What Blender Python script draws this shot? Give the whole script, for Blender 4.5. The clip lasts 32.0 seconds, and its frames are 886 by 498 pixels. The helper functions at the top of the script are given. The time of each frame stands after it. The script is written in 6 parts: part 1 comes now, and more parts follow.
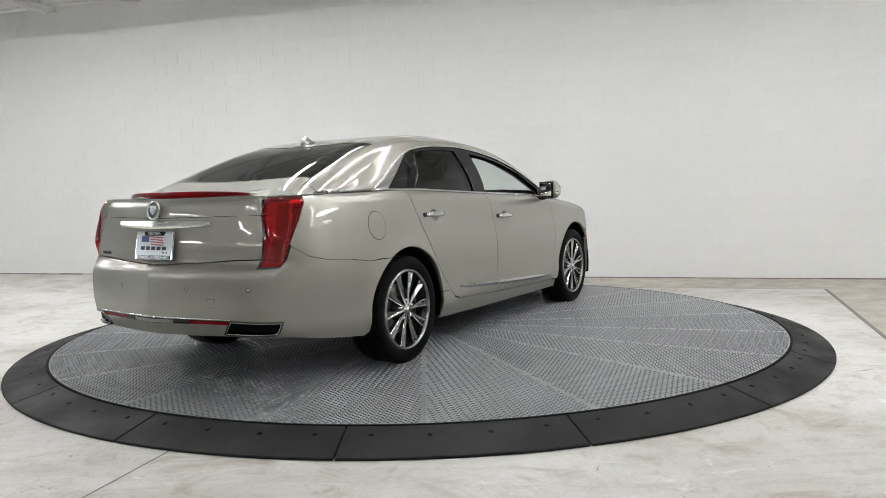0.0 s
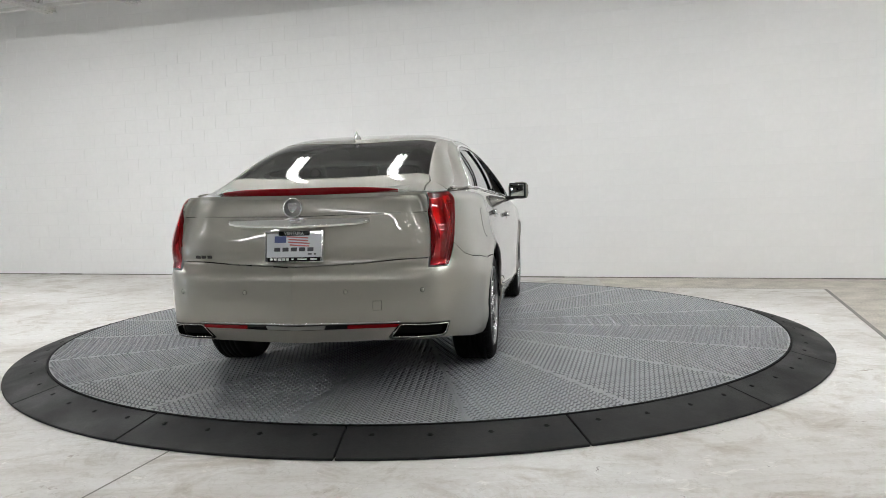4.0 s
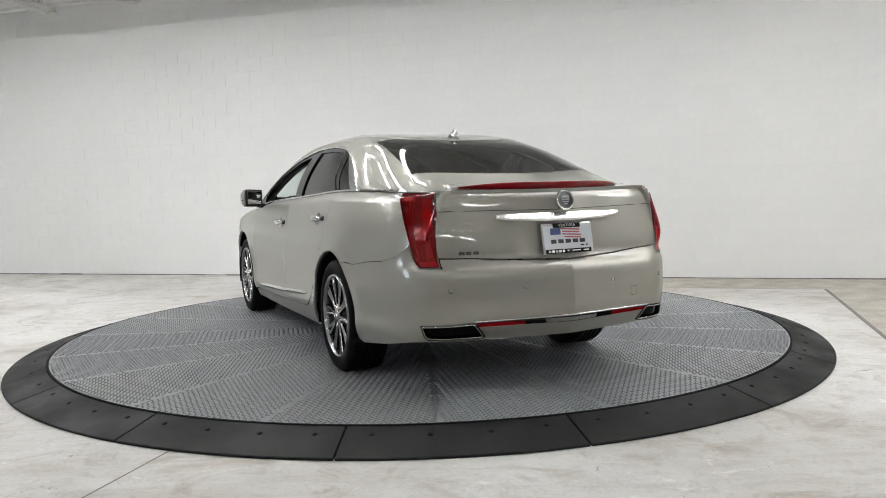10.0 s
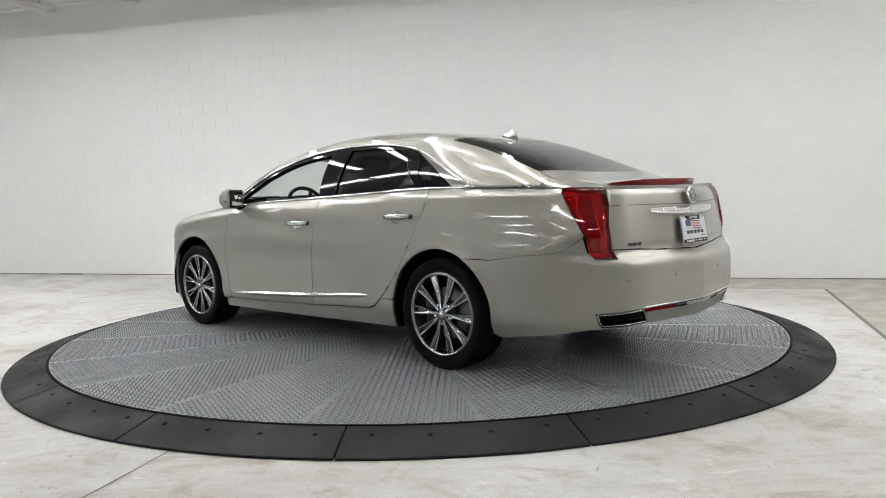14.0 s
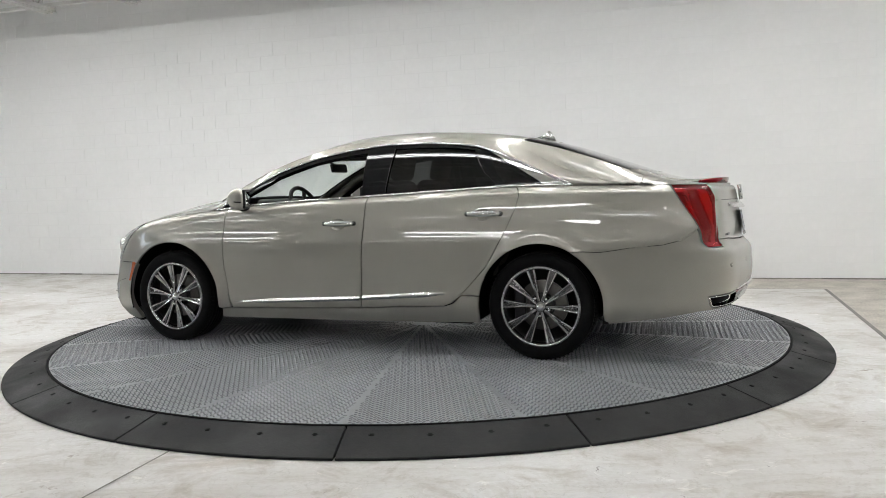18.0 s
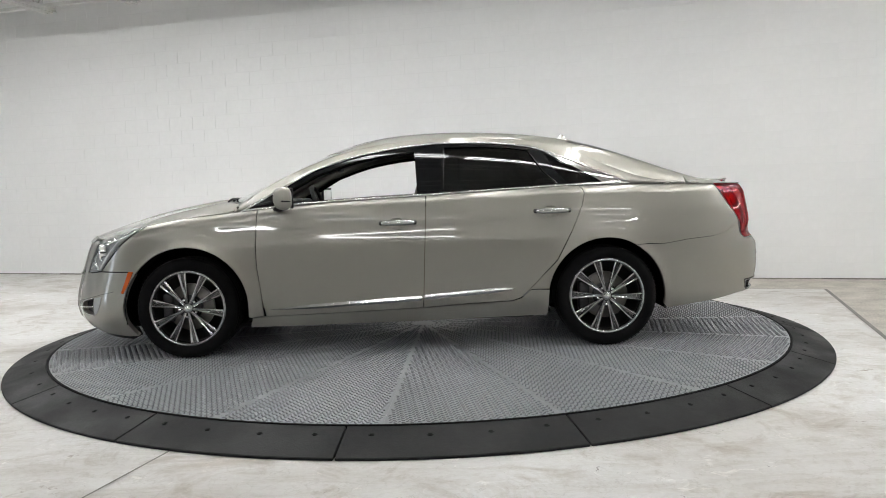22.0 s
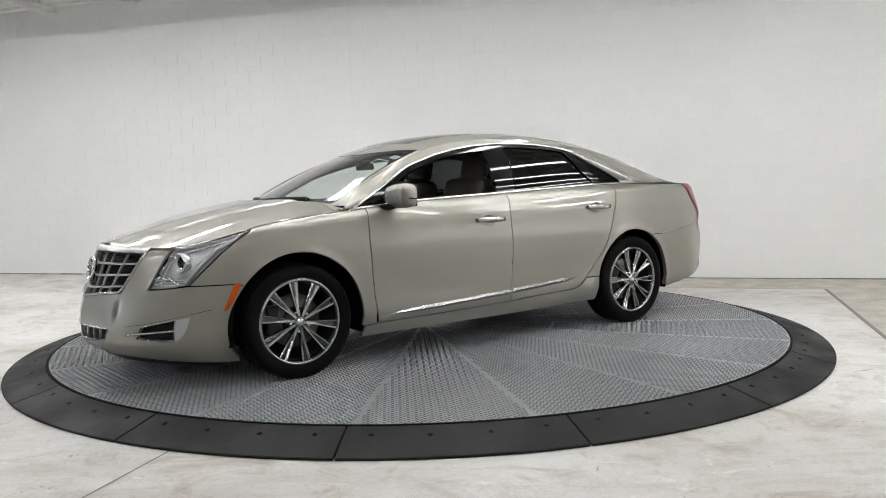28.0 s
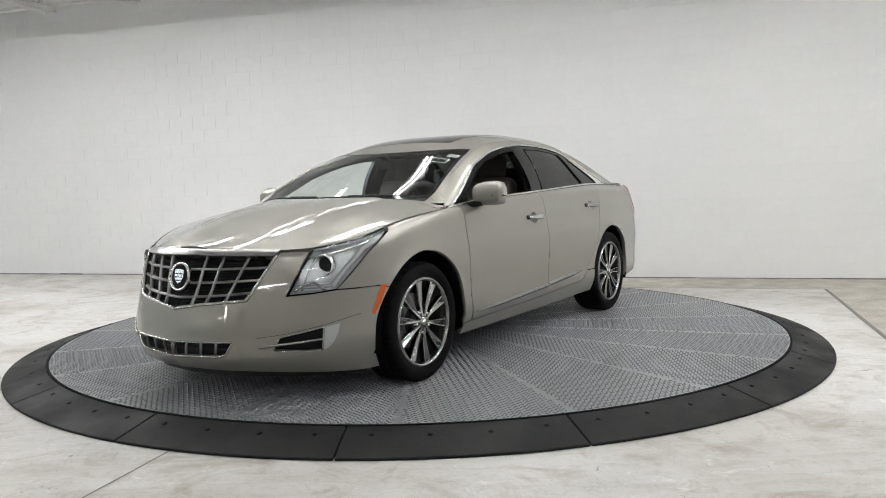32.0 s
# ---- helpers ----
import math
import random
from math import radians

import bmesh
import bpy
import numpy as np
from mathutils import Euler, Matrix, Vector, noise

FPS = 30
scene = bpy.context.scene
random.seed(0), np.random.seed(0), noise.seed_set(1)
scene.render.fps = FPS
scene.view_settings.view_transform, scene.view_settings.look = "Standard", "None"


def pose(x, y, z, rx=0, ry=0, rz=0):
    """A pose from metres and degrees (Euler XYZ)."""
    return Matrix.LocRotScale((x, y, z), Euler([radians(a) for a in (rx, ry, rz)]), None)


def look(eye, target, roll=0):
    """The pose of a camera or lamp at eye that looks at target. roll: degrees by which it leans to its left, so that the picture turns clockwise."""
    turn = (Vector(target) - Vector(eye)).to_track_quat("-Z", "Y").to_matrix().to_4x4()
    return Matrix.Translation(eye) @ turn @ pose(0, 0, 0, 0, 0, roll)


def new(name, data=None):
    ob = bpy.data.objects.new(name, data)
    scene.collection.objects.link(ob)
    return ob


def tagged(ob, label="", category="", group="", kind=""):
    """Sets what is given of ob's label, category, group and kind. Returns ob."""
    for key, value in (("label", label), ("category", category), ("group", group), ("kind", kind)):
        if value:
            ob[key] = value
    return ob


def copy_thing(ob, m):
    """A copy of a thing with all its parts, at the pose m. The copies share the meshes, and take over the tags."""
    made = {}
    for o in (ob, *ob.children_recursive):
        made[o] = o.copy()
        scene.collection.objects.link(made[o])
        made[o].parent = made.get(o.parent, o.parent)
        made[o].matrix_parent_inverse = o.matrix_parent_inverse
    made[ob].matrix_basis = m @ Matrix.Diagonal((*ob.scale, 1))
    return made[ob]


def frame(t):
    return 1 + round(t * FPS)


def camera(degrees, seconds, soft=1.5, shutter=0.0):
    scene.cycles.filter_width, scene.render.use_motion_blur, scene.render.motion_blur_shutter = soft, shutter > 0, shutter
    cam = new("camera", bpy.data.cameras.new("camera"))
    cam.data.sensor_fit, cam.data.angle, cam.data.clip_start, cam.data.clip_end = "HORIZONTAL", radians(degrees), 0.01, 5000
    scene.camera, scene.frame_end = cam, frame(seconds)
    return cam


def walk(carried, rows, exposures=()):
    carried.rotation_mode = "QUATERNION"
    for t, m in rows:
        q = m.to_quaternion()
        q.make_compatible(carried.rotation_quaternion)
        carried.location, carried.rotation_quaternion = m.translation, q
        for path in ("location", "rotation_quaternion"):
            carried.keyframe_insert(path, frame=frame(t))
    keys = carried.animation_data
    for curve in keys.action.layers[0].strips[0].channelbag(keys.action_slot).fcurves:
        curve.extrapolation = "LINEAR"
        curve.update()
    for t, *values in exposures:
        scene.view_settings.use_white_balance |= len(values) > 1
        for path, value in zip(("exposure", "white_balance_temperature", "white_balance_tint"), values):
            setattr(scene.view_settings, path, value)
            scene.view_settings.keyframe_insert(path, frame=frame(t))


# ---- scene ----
from mathutils.geometry import delaunay_2d_cdt

DISC_TOP = 0.08
DISC_R, RING_R = 2.768, 3.036
START_DEG, RATE_DEG = 57.5, 5.5425          # heading of the car at the start, turn per second
CAR_OFFSET = Vector((0.1546, 0.2110, 0.0))  # car's base from the middle of the turntable

cam = camera(58.95, 32.0, soft=0.92)
EYE = Vector((0.0, -6.3798, 1.1026 + DISC_TOP))
GAZE = EYE + Vector((0.02778, 0.99660, -0.07756))
walk(cam, [(0.0, look(EYE, GAZE, -1.599)), (32.0, look(EYE, GAZE, -1.599))])

# ---- world and exposure ----
world = bpy.data.worlds.new("world")
world.use_nodes = True
world.node_tree.nodes["Background"].inputs[0].default_value = (0.8, 0.85, 0.9, 1)
world.node_tree.nodes["Background"].inputs[1].default_value = 0.02
scene.world = world
scene.view_settings.exposure = 0.0
TUBE_GLOW = 34.0


# ---- materials ----
def material(name, color, rough=0.5, metal=0.0, coat=0.0, bump=0.0, bump_scale=60.0, vary=0.0, vary_scale=4.0,
             rough_vary=0.0, spec=0.5, random_tint=0.0):
    """A principled material with variation of colour at two scales and a fine relief."""
    m = bpy.data.materials.new(name)
    m.use_nodes = True
    n, l = m.node_tree.nodes, m.node_tree.links
    b = n["Principled BSDF"]
    b.inputs["Base Color"].default_value = (*color, 1)
    b.inputs["Roughness"].default_value = rough
    b.inputs["Metallic"].default_value = metal
    b.inputs["Coat Weight"].default_value = coat
    b.inputs["Coat Roughness"].default_value = 0.03
    b.inputs["Specular IOR Level"].default_value = spec
    tc = n.new("ShaderNodeTexCoord")
    if vary:
        big, small = n.new("ShaderNodeTexNoise"), n.new("ShaderNodeTexNoise")
        big.inputs["Scale"].default_value, big.inputs["Detail"].default_value = vary_scale, 5
        small.inputs["Scale"].default_value, small.inputs["Detail"].default_value = vary_scale * 13, 4
        for t in (big, small):
            l.new(tc.outputs["Object"], t.inputs["Vector"])
        add = n.new("ShaderNodeMath")
        add.operation = "ADD"
        l.new(big.outputs["Fac"], add.inputs[0])
        l.new(small.outputs["Fac"], add.inputs[1])
        ramp = n.new("ShaderNodeMapRange")
        ramp.inputs["From Min"].default_value, ramp.inputs["From Max"].default_value = 0.6, 1.4
        ramp.inputs["To Min"].default_value, ramp.inputs["To Max"].default_value = 1 - vary, 1 + vary
        l.new(add.outputs[0], ramp.inputs["Value"])
        value = ramp.outputs[0]
        if random_tint:
            info = n.new("ShaderNodeObjectInfo")
            r2 = n.new("ShaderNodeMapRange")
            r2.inputs["To Min"].default_value, r2.inputs["To Max"].default_value = 1 - random_tint, 1 + random_tint
            l.new(info.outputs["Random"], r2.inputs["Value"])
            mul = n.new("ShaderNodeMath")
            mul.operation = "MULTIPLY"
            l.new(value, mul.inputs[0])
            l.new(r2.outputs[0], mul.inputs[1])
            value = mul.outputs[0]
        sc = n.new("ShaderNodeVectorMath")
        sc.operation = "SCALE"
        sc.inputs[0].default_value = color
        l.new(value, sc.inputs["Scale"])
        l.new(sc.outputs[0], b.inputs["Base Color"])
        if rough_vary:
            rr = n.new("ShaderNodeMapRange")
            rr.inputs["From Min"].default_value, rr.inputs["From Max"].default_value = 0.35, 0.65
            rr.inputs["To Min"].default_value, rr.inputs["To Max"].default_value = rough - rough_vary, rough + rough_vary
            l.new(big.outputs["Fac"], rr.inputs["Value"])
            l.new(rr.outputs[0], b.inputs["Roughness"])
    if bump:
        nz, bp = n.new("ShaderNodeTexNoise"), n.new("ShaderNodeBump")
        nz.inputs["Scale"].default_value, nz.inputs["Detail"].default_value = bump_scale, 4
        bp.inputs["Strength"].default_value, bp.inputs["Distance"].default_value = bump, 0.002
        l.new(tc.outputs["Object"], nz.inputs["Vector"])
        l.new(nz.outputs["Fac"], bp.inputs["Height"])
        l.new(bp.outputs[0], b.inputs["Normal"])
    return m


def glass(name, tint, rough=0.0):
    """A thin pane: part of the light passes straight, part is mirrored by Fresnel."""
    m = bpy.data.materials.new(name)
    m.use_nodes = True
    n, l = m.node_tree.nodes, m.node_tree.links
    n.remove(n["Principled BSDF"])
    tr, gl, mx, fr = (n.new("ShaderNodeBsdfTransparent"), n.new("ShaderNodeBsdfGlossy"), n.new("ShaderNodeMixShader"),
                      n.new("ShaderNodeLayerWeight"))
    tr.inputs[0].default_value = (*tint, 1)
    gl.inputs[0].default_value = (1, 1, 1, 1)
    gl.inputs["Roughness"].default_value = rough
    fr.inputs[0].default_value = 0.5
    pw, ml = n.new("ShaderNodeMath"), n.new("ShaderNodeMath")
    pw.operation, ml.operation = "POWER", "MULTIPLY_ADD"
    pw.inputs[1].default_value = 5.0
    ml.inputs[1].default_value, ml.inputs[2].default_value = 0.93, 0.047
    l.new(fr.outputs["Facing"], pw.inputs[0])
    l.new(pw.outputs[0], ml.inputs[0])
    l.new(ml.outputs[0], mx.inputs[0])
    l.new(tr.outputs[0], mx.inputs[1])
    l.new(gl.outputs[0], mx.inputs[2])
    l.new(mx.outputs[0], n["Material Output"].inputs[0])
    return m


def glow(name, color, strength):
    m = bpy.data.materials.new(name)
    m.use_nodes = True
    b = m.node_tree.nodes["Principled BSDF"]
    b.inputs["Base Color"].default_value = (*color, 1)
    b.inputs["Emission Color"].default_value = (*color, 1)
    b.inputs["Emission Strength"].default_value = strength
    return m


def concrete():
    """Pale worn concrete: broad stains, scuffs, fine speckle."""
    m = bpy.data.materials.new("concrete")
    m.use_nodes = True
    n, l = m.node_tree.nodes, m.node_tree.links
    b = n["Principled BSDF"]
    tc = n.new("ShaderNodeTexCoord")

    def tex(scale, detail, rough=0.6, warp=0.0):
        t = n.new("ShaderNodeTexNoise")
        t.inputs["Scale"].default_value, t.inputs["Detail"].default_value = scale, detail
        t.inputs["Roughness"].default_value, t.inputs["Distortion"].default_value = rough, warp
        l.new(tc.outputs["Object"], t.inputs["Vector"])
        return t.outputs["Fac"]

    def ramp(src, *stops):
        r = n.new("ShaderNodeValToRGB")
        r.color_ramp.elements[0].position, r.color_ramp.elements[0].color = stops[0][0], (*stops[0][1], 1)
        r.color_ramp.elements[1].position, r.color_ramp.elements[1].color = stops[1][0], (*stops[1][1], 1)
        for p, c in stops[2:]:
            r.color_ramp.elements.new(p).color = (*c, 1)
        l.new(src, r.inputs[0])
        return r.outputs[0]

    def mix(a, c, fac, kind="MULTIPLY"):
        x = n.new("ShaderNodeMix")
        x.data_type, x.blend_type = "RGBA", kind
        x.inputs[0].default_value = fac
        l.new(a, x.inputs[6])
        l.new(c, x.inputs[7])
        return x.outputs[2]

    base = ramp(tex(0.55, 6, 0.62, 0.4), (0.30, (0.50, 0.475, 0.44)), (0.47, (0.66, 0.646, 0.625)), (0.60, (0.74, 0.737, 0.725)))
    blot = ramp(tex(2.6, 8, 0.72, 1.2), (0.36, (0.60, 0.54, 0.47)), (0.50, (1, 1, 1)))
    fine = ramp(tex(38, 5, 0.7), (0.3, (0.88, 0.87, 0.86)), (0.55, (1, 1, 1)))
    scuff = ramp(tex(9, 9, 0.8, 2.5), (0.30, (0.45, 0.41, 0.37)), (0.37, (1, 1, 1)))
    # long trowel and tyre streaks, pale chips, dark specks
    mp = n.new("ShaderNodeMapping")
    mp.inputs["Rotation"].default_value, mp.inputs["Scale"].default_value = (0, 0, 0.9), (1.1, 4.5, 1.0)
    l.new(tc.outputs["Object"], mp.inputs["Vector"])
    st = n.new("ShaderNodeTexNoise")
    st.inputs["Scale"].default_value, st.inputs["Detail"].default_value, st.inputs["Roughness"].default_value, st.inputs["Distortion"].default_value = 1.6, 9, 0.74, 1.6
    l.new(mp.outputs[0], st.inputs["Vector"])
    streak = ramp(st.outputs["Fac"], (0.36, (0.72, 0.68, 0.62)), (0.52, (1, 1, 1)))
    chip = ramp(tex(5.5, 7, 0.72, 1.5), (0.60, (1, 1, 1)), (0.66, (1.28, 1.28, 1.28)))
    speck = ramp(tex(16, 3, 0.6, 0.5), (0.235, (0.35, 0.33, 0.31)), (0.27, (1, 1, 1)))
    c = mix(mix(mix(base, blot, 0.6), fine, 0.8), scuff, 0.7)
    c = mix(mix(mix(c, streak, 0.45), chip, 0.8), speck, 0.9)
    # hairline crazing and dark scuff marks
    cell = n.new("ShaderNodeTexVoronoi")
    cell.feature = "DISTANCE_TO_EDGE"
    cell.inputs["Scale"].default_value = 2.6
    bent = n.new("ShaderNodeVectorMath")
    bent.operation = "ADD"
    drift = n.new("ShaderNodeTexNoise")
    drift.inputs["Scale"].default_value, drift.inputs["Detail"].default_value = 3.0, 5
    l.new(tc.outputs["Object"], drift.inputs["Vector"])
    l.new(tc.outputs["Object"], bent.inputs[0])
    l.new(drift.outputs["Color"], bent.inputs[1])
    l.new(bent.outputs[0], cell.inputs["Vector"])
    craze = ramp(cell.outputs["Distance"], (0.0, (0.72, 0.70, 0.67)), (0.012, (1, 1, 1)))
    smear = ramp(tex(3.4, 7, 0.75, 0.6), (0.315, (0.42, 0.36, 0.29)), (0.365, (1, 1, 1)))
    c = mix(mix(c, craze, 0.5), smear, 0.8)
    l.new(c, b.inputs["Base Color"])
    rr = n.new("ShaderNodeMapRange")
    rr.inputs["To Min"].default_value, rr.inputs["To Max"].default_value = 0.38, 0.7
    l.new(tex(1.7, 5), rr.inputs["Value"])
    l.new(rr.outputs[0], b.inputs["Roughness"])
    bp = n.new("ShaderNodeBump")
    bp.inputs["Strength"].default_value, bp.inputs["Distance"].default_value = 0.25, 0.003
    l.new(tex(22, 8, 0.7), bp.inputs["Height"])
    l.new(bp.outputs[0], b.inputs["Normal"])
    return m


def car_paint():
    """Champagne metallic base under clear lacquer."""
    m = bpy.data.materials.new("champagne_paint")
    m.use_nodes = True
    n, l = m.node_tree.nodes, m.node_tree.links
    b = n["Principled BSDF"]
    tc, nz = n.new("ShaderNodeTexCoord"), n.new("ShaderNodeTexNoise")
    nz.inputs["Scale"].default_value, nz.inputs["Detail"].default_value = 900, 2
    l.new(tc.outputs["Object"], nz.inputs["Vector"])
    r = n.new("ShaderNodeValToRGB")
    r.color_ramp.elements[0].position, r.color_ramp.elements[0].color = 0.3, (0.268, 0.255, 0.226, 1)
    r.color_ramp.elements[1].position, r.color_ramp.elements[1].color = 0.7, (0.332, 0.318, 0.285, 1)
    l.new(nz.outputs["Fac"], r.inputs[0])
    l.new(r.outputs[0], b.inputs["Base Color"])
    b.inputs["Metallic"].default_value = 0.62
    b.inputs["Roughness"].default_value = 0.40
    b.inputs["Coat Weight"].default_value = 1.0
    b.inputs["Coat Roughness"].default_value = 0.015
    b.inputs["Coat IOR"].default_value = 1.55
    return m


M_CONCRETE = concrete()
M_WALL = material("painted_block", (0.85, 0.852, 0.848), 0.62, bump=0.5, bump_scale=55, vary=0.025, vary_scale=1.2, random_tint=0.007)
M_WALL_BACK = material("painted_joint", (0.832, 0.834, 0.830), 0.62, bump=0.4, bump_scale=40, vary=0.02)
# unseen south wall: dark grey stands in for the dim hall's shade
M_WALL_FAR = material("unlit_hall_wall", (0.11, 0.11, 0.11), 0.7, bump=0.4, bump_scale=40, vary=0.03)
# unseen west wall: mid grey tones down its reflection in the car
M_WALL_WEST = material("dimmed_wall", (0.42, 0.43, 0.44), 0.65, bump=0.4, bump_scale=40, vary=0.03)
M_CEILING = material("ceiling_deck", (0.62, 0.62, 0.60), 0.6, vary=0.03, vary_scale=0.8)
M_STEEL_WHITE = material("white_steel", (0.72, 0.72, 0.70), 0.45, vary=0.03)
M_TUBE = glow("lit_tube", (0.975, 0.978, 0.98), TUBE_GLOW)
M_DAYLIGHT = glow("daylight", (0.80, 0.90, 1.0), 6.0)
M_RUBBER = material("black_rubber", (0.013, 0.013, 0.0135), 0.6, spec=0.18, bump=0.5, bump_scale=140, vary=0.28, vary_scale=3.0, rough_vary=0.12)
M_PLATE = material("grey_tread_paint", (0.19, 0.198, 0.21), 0.34, bump=0.15, bump_scale=90, vary=0.05, vary_scale=1.6, rough_vary=0.04)
# lug tops: worn, and lighter than the plate to carry the glints
M_LUG = material("worn_glinting_tread", (0.27, 0.28, 0.295), 0.26, 0.30, spec=0.7, vary=0.08, vary_scale=2.2)
M_DARK = material("dark_gap", (0.006, 0.006, 0.006), 0.8, spec=0.1)
M_PAINT = car_paint()
M_CHROME = material("chrome", (0.80, 0.80, 0.80), 0.07, 1.0)
M_SATIN = material("satin_silver", (0.56, 0.56, 0.55), 0.25, 1.0, vary=0.03, vary_scale=8)
M_BLADE = material("brushed_chrome", (0.78, 0.78, 0.78), 0.2, 1.0, vary=0.02, vary_scale=8)
M_RIM = material("silver_alloy", (0.36, 0.36, 0.36), 0.27, 1.0, vary=0.04, vary_scale=8)
M_SPOKE = material("polished_alloy", (0.40, 0.40, 0.40), 0.15, 1.0, vary=0.03, vary_scale=8)
M_RIM_DARK = material("dark_alloy", (0.05, 0.05, 0.052), 0.4, 0.7)
M_GRILLE = material("grille_silver", (0.34, 0.34, 0.335), 0.3, 1.0, vary=0.03, vary_scale=8)
M_DARK_CHROME = material("dark_chrome", (0.10, 0.10, 0.10), 0.12, 1.0)
M_TYRE = material("tyre_rubber", (0.006, 0.006, 0.0063), 0.65, spec=0.09, bump=0.4, bump_scale=160, vary=0.25, vary_scale=9)
M_BLACK = material("black_plastic", (0.009, 0.009, 0.0095), 0.5, spec=0.25, bump=0.2, bump_scale=300)
M_GLOSS = material("gloss_black", (0.005, 0.005, 0.006), 0.06, spec=0.4)
M_UNDER = material("underbody", (0.008, 0.008, 0.008), 0.9, spec=0.03, vary=0.3, vary_scale=6)
M_IRON = material("brake_iron", (0.20, 0.19, 0.18), 0.38, 0.9, vary=0.15, vary_scale=20)
M_GLASS = glass("clear_glass", (0.80, 0.86, 0.83))
M_TINT = glass("tinted_glass", (0.045, 0.048, 0.048))
M_REARGLASS = glass("rear_glass", (0.05, 0.055, 0.052))
M_LENS = glass("lamp_lens", (0.92, 0.94, 0.95))
M_BOWL = material("lamp_bowl_silver", (0.58, 0.59, 0.60), 0.25, 0.6)
M_RED_GLASS = glass("red_glass", (0.68, 0.008, 0.021))
M_LAMP_GREY = material("lamp_body_grey", (0.42, 0.42, 0.42), 0.3, 0.4, vary=0.1, vary_scale=20)
M_LAMP_SILVER = material("lamp_reflector_silver", (0.72, 0.72, 0.72), 0.28, 0.6, vary=0.08, vary_scale=25)
M_RED = material("red_lens", (0.20, 0.002, 0.005), 0.10, spec=0.35)
M_AMBER = material("amber_lens", (0.62, 0.10, 0.012), 0.2, coat=1.0)
M_WHITE_LENS = material("frosted_lens", (0.46, 0.47, 0.48), 0.2, coat=1.0)
M_LEATHER = material("tan_leather", (0.075, 0.066, 0.054), 0.5, bump=0.3, bump_scale=220, vary=0.06, vary_scale=6)
M_DASH = material("dark_dash", (0.022, 0.020, 0.019), 0.6, bump=0.3, bump_scale=260)
M_HEADLINER = material("headliner", (0.14, 0.13, 0.115), 0.9, bump=0.3, bump_scale=300)
M_TAN_TRIM = material("tan_trim", (0.11, 0.09, 0.068), 0.6, bump=0.25, bump_scale=240)
M_PLATE_WHITE = material("plate_face", (0.62, 0.64, 0.68), 0.35, coat=0.4)
M_FLAG_BLUE = material("flag_blue", (0.05, 0.07, 0.20), 0.4)
M_FLAG_RED = material("flag_red", (0.40, 0.09, 0.09), 0.4)
M_LETTER_WHITE = material("white_lettering", (0.80, 0.80, 0.80), 0.45)
M_LETTER_DARK = material("dark_lettering", (0.03, 0.03, 0.04), 0.45)
M_PAPER = material("sticker_paper", (0.55, 0.57, 0.58), 0.6)


# ---- building helpers ----
def part(name, bm, mat, parent=None, label="", smooth=True, normals=None):
    """Links a bmesh as one mesh object under a thing or a part."""
    me = bpy.data.meshes.new(name)
    bm.to_mesh(me)
    bm.free()
    for m in (mat if isinstance(mat, (list, tuple)) else (mat,)):
        me.materials.append(m)
    if smooth:
        me.polygons.foreach_set("use_smooth", [True] * len(me.polygons))
    ob = new(name, me)
    ob.parent = parent
    if label:
        tagged(ob, label)
    return ob


def share(name, mesh, parent, m):
    ob = new(name, mesh)
    ob.parent = parent
    ob.matrix_basis = m
    return ob


def add_box(bm, sx, sy, sz, at=(0, 0, 0), bevel=0.0, m=None, segments=2):
    made = bmesh.ops.create_cube(bm, size=1.0)["verts"]
    mat = (m or Matrix.Translation(at)) @ Matrix.Diagonal((sx, sy, sz, 1))
    bmesh.ops.transform(bm, matrix=mat, verts=made)
    if bevel:
        edges = list({e for v in made for e in v.link_edges})
        bmesh.ops.bevel(bm, geom=edges, offset=bevel, segments=segments, affect="EDGES", profile=0.5)
    return bm


def box(sx, sy, sz, at=(0, 0, 0), bevel=0.0, m=None, segments=2):
    return add_box(bmesh.new(), sx, sy, sz, at, bevel, m, segments)


def add_revolve(bm, profile, steps=48, m=None, closed=False):
    """Turns (radius, height) pairs about the local z axis."""
    rings = []
    mat = m or Matrix()
    for i in range(steps):
        a = 2 * math.pi * i / steps
        rings.append([bm.verts.new(mat @ Vector((r * math.cos(a), r * math.sin(a), h))) for r, h in profile])
    n = len(profile)
    for i in range(steps):
        p, q = rings[i], rings[(i + 1) % steps]
        for j in range(n if closed else n - 1):
            k = (j + 1) % n
            bm.faces.new((p[j], q[j], q[k], p[k]))
    return bm


def revolve(profile, steps=48, m=None, closed=False):
    return add_revolve(bmesh.new(), profile, steps, m, closed)


def add_tube(bm, pts, radius, sides=8, flat=1.0, up=(0, 0, 1)):
    """A rod along a line of points, with closed ends; flat squeezes it along its second axis."""
    pts = [Vector(p) for p in pts]
    rings = []
    for i, p in enumerate(pts):
        d = (pts[min(i + 1, len(pts) - 1)] - pts[max(i - 1, 0)]).normalized()
        a = d.cross(Vector(up))
        a = a.normalized() if a.length > 1e-4 else d.orthogonal().normalized()
        b = a.cross(d)
        rings.append([bm.verts.new(p + radius * (math.cos(2 * math.pi * k / sides) * a * flat + math.sin(2 * math.pi * k / sides) * b))
                      for k in range(sides)])
    for p, q in zip(rings, rings[1:]):
        for k in range(sides):
            bm.faces.new((p[k], p[(k + 1) % sides], q[(k + 1) % sides], q[k]))
    bm.faces.new(rings[0][::-1])
    bm.faces.new(rings[-1])
    return bm


def tube(pts, radius, sides=8, flat=1.0, up=(0, 0, 1)):
    return add_tube(bmesh.new(), pts, radius, sides, flat, up)


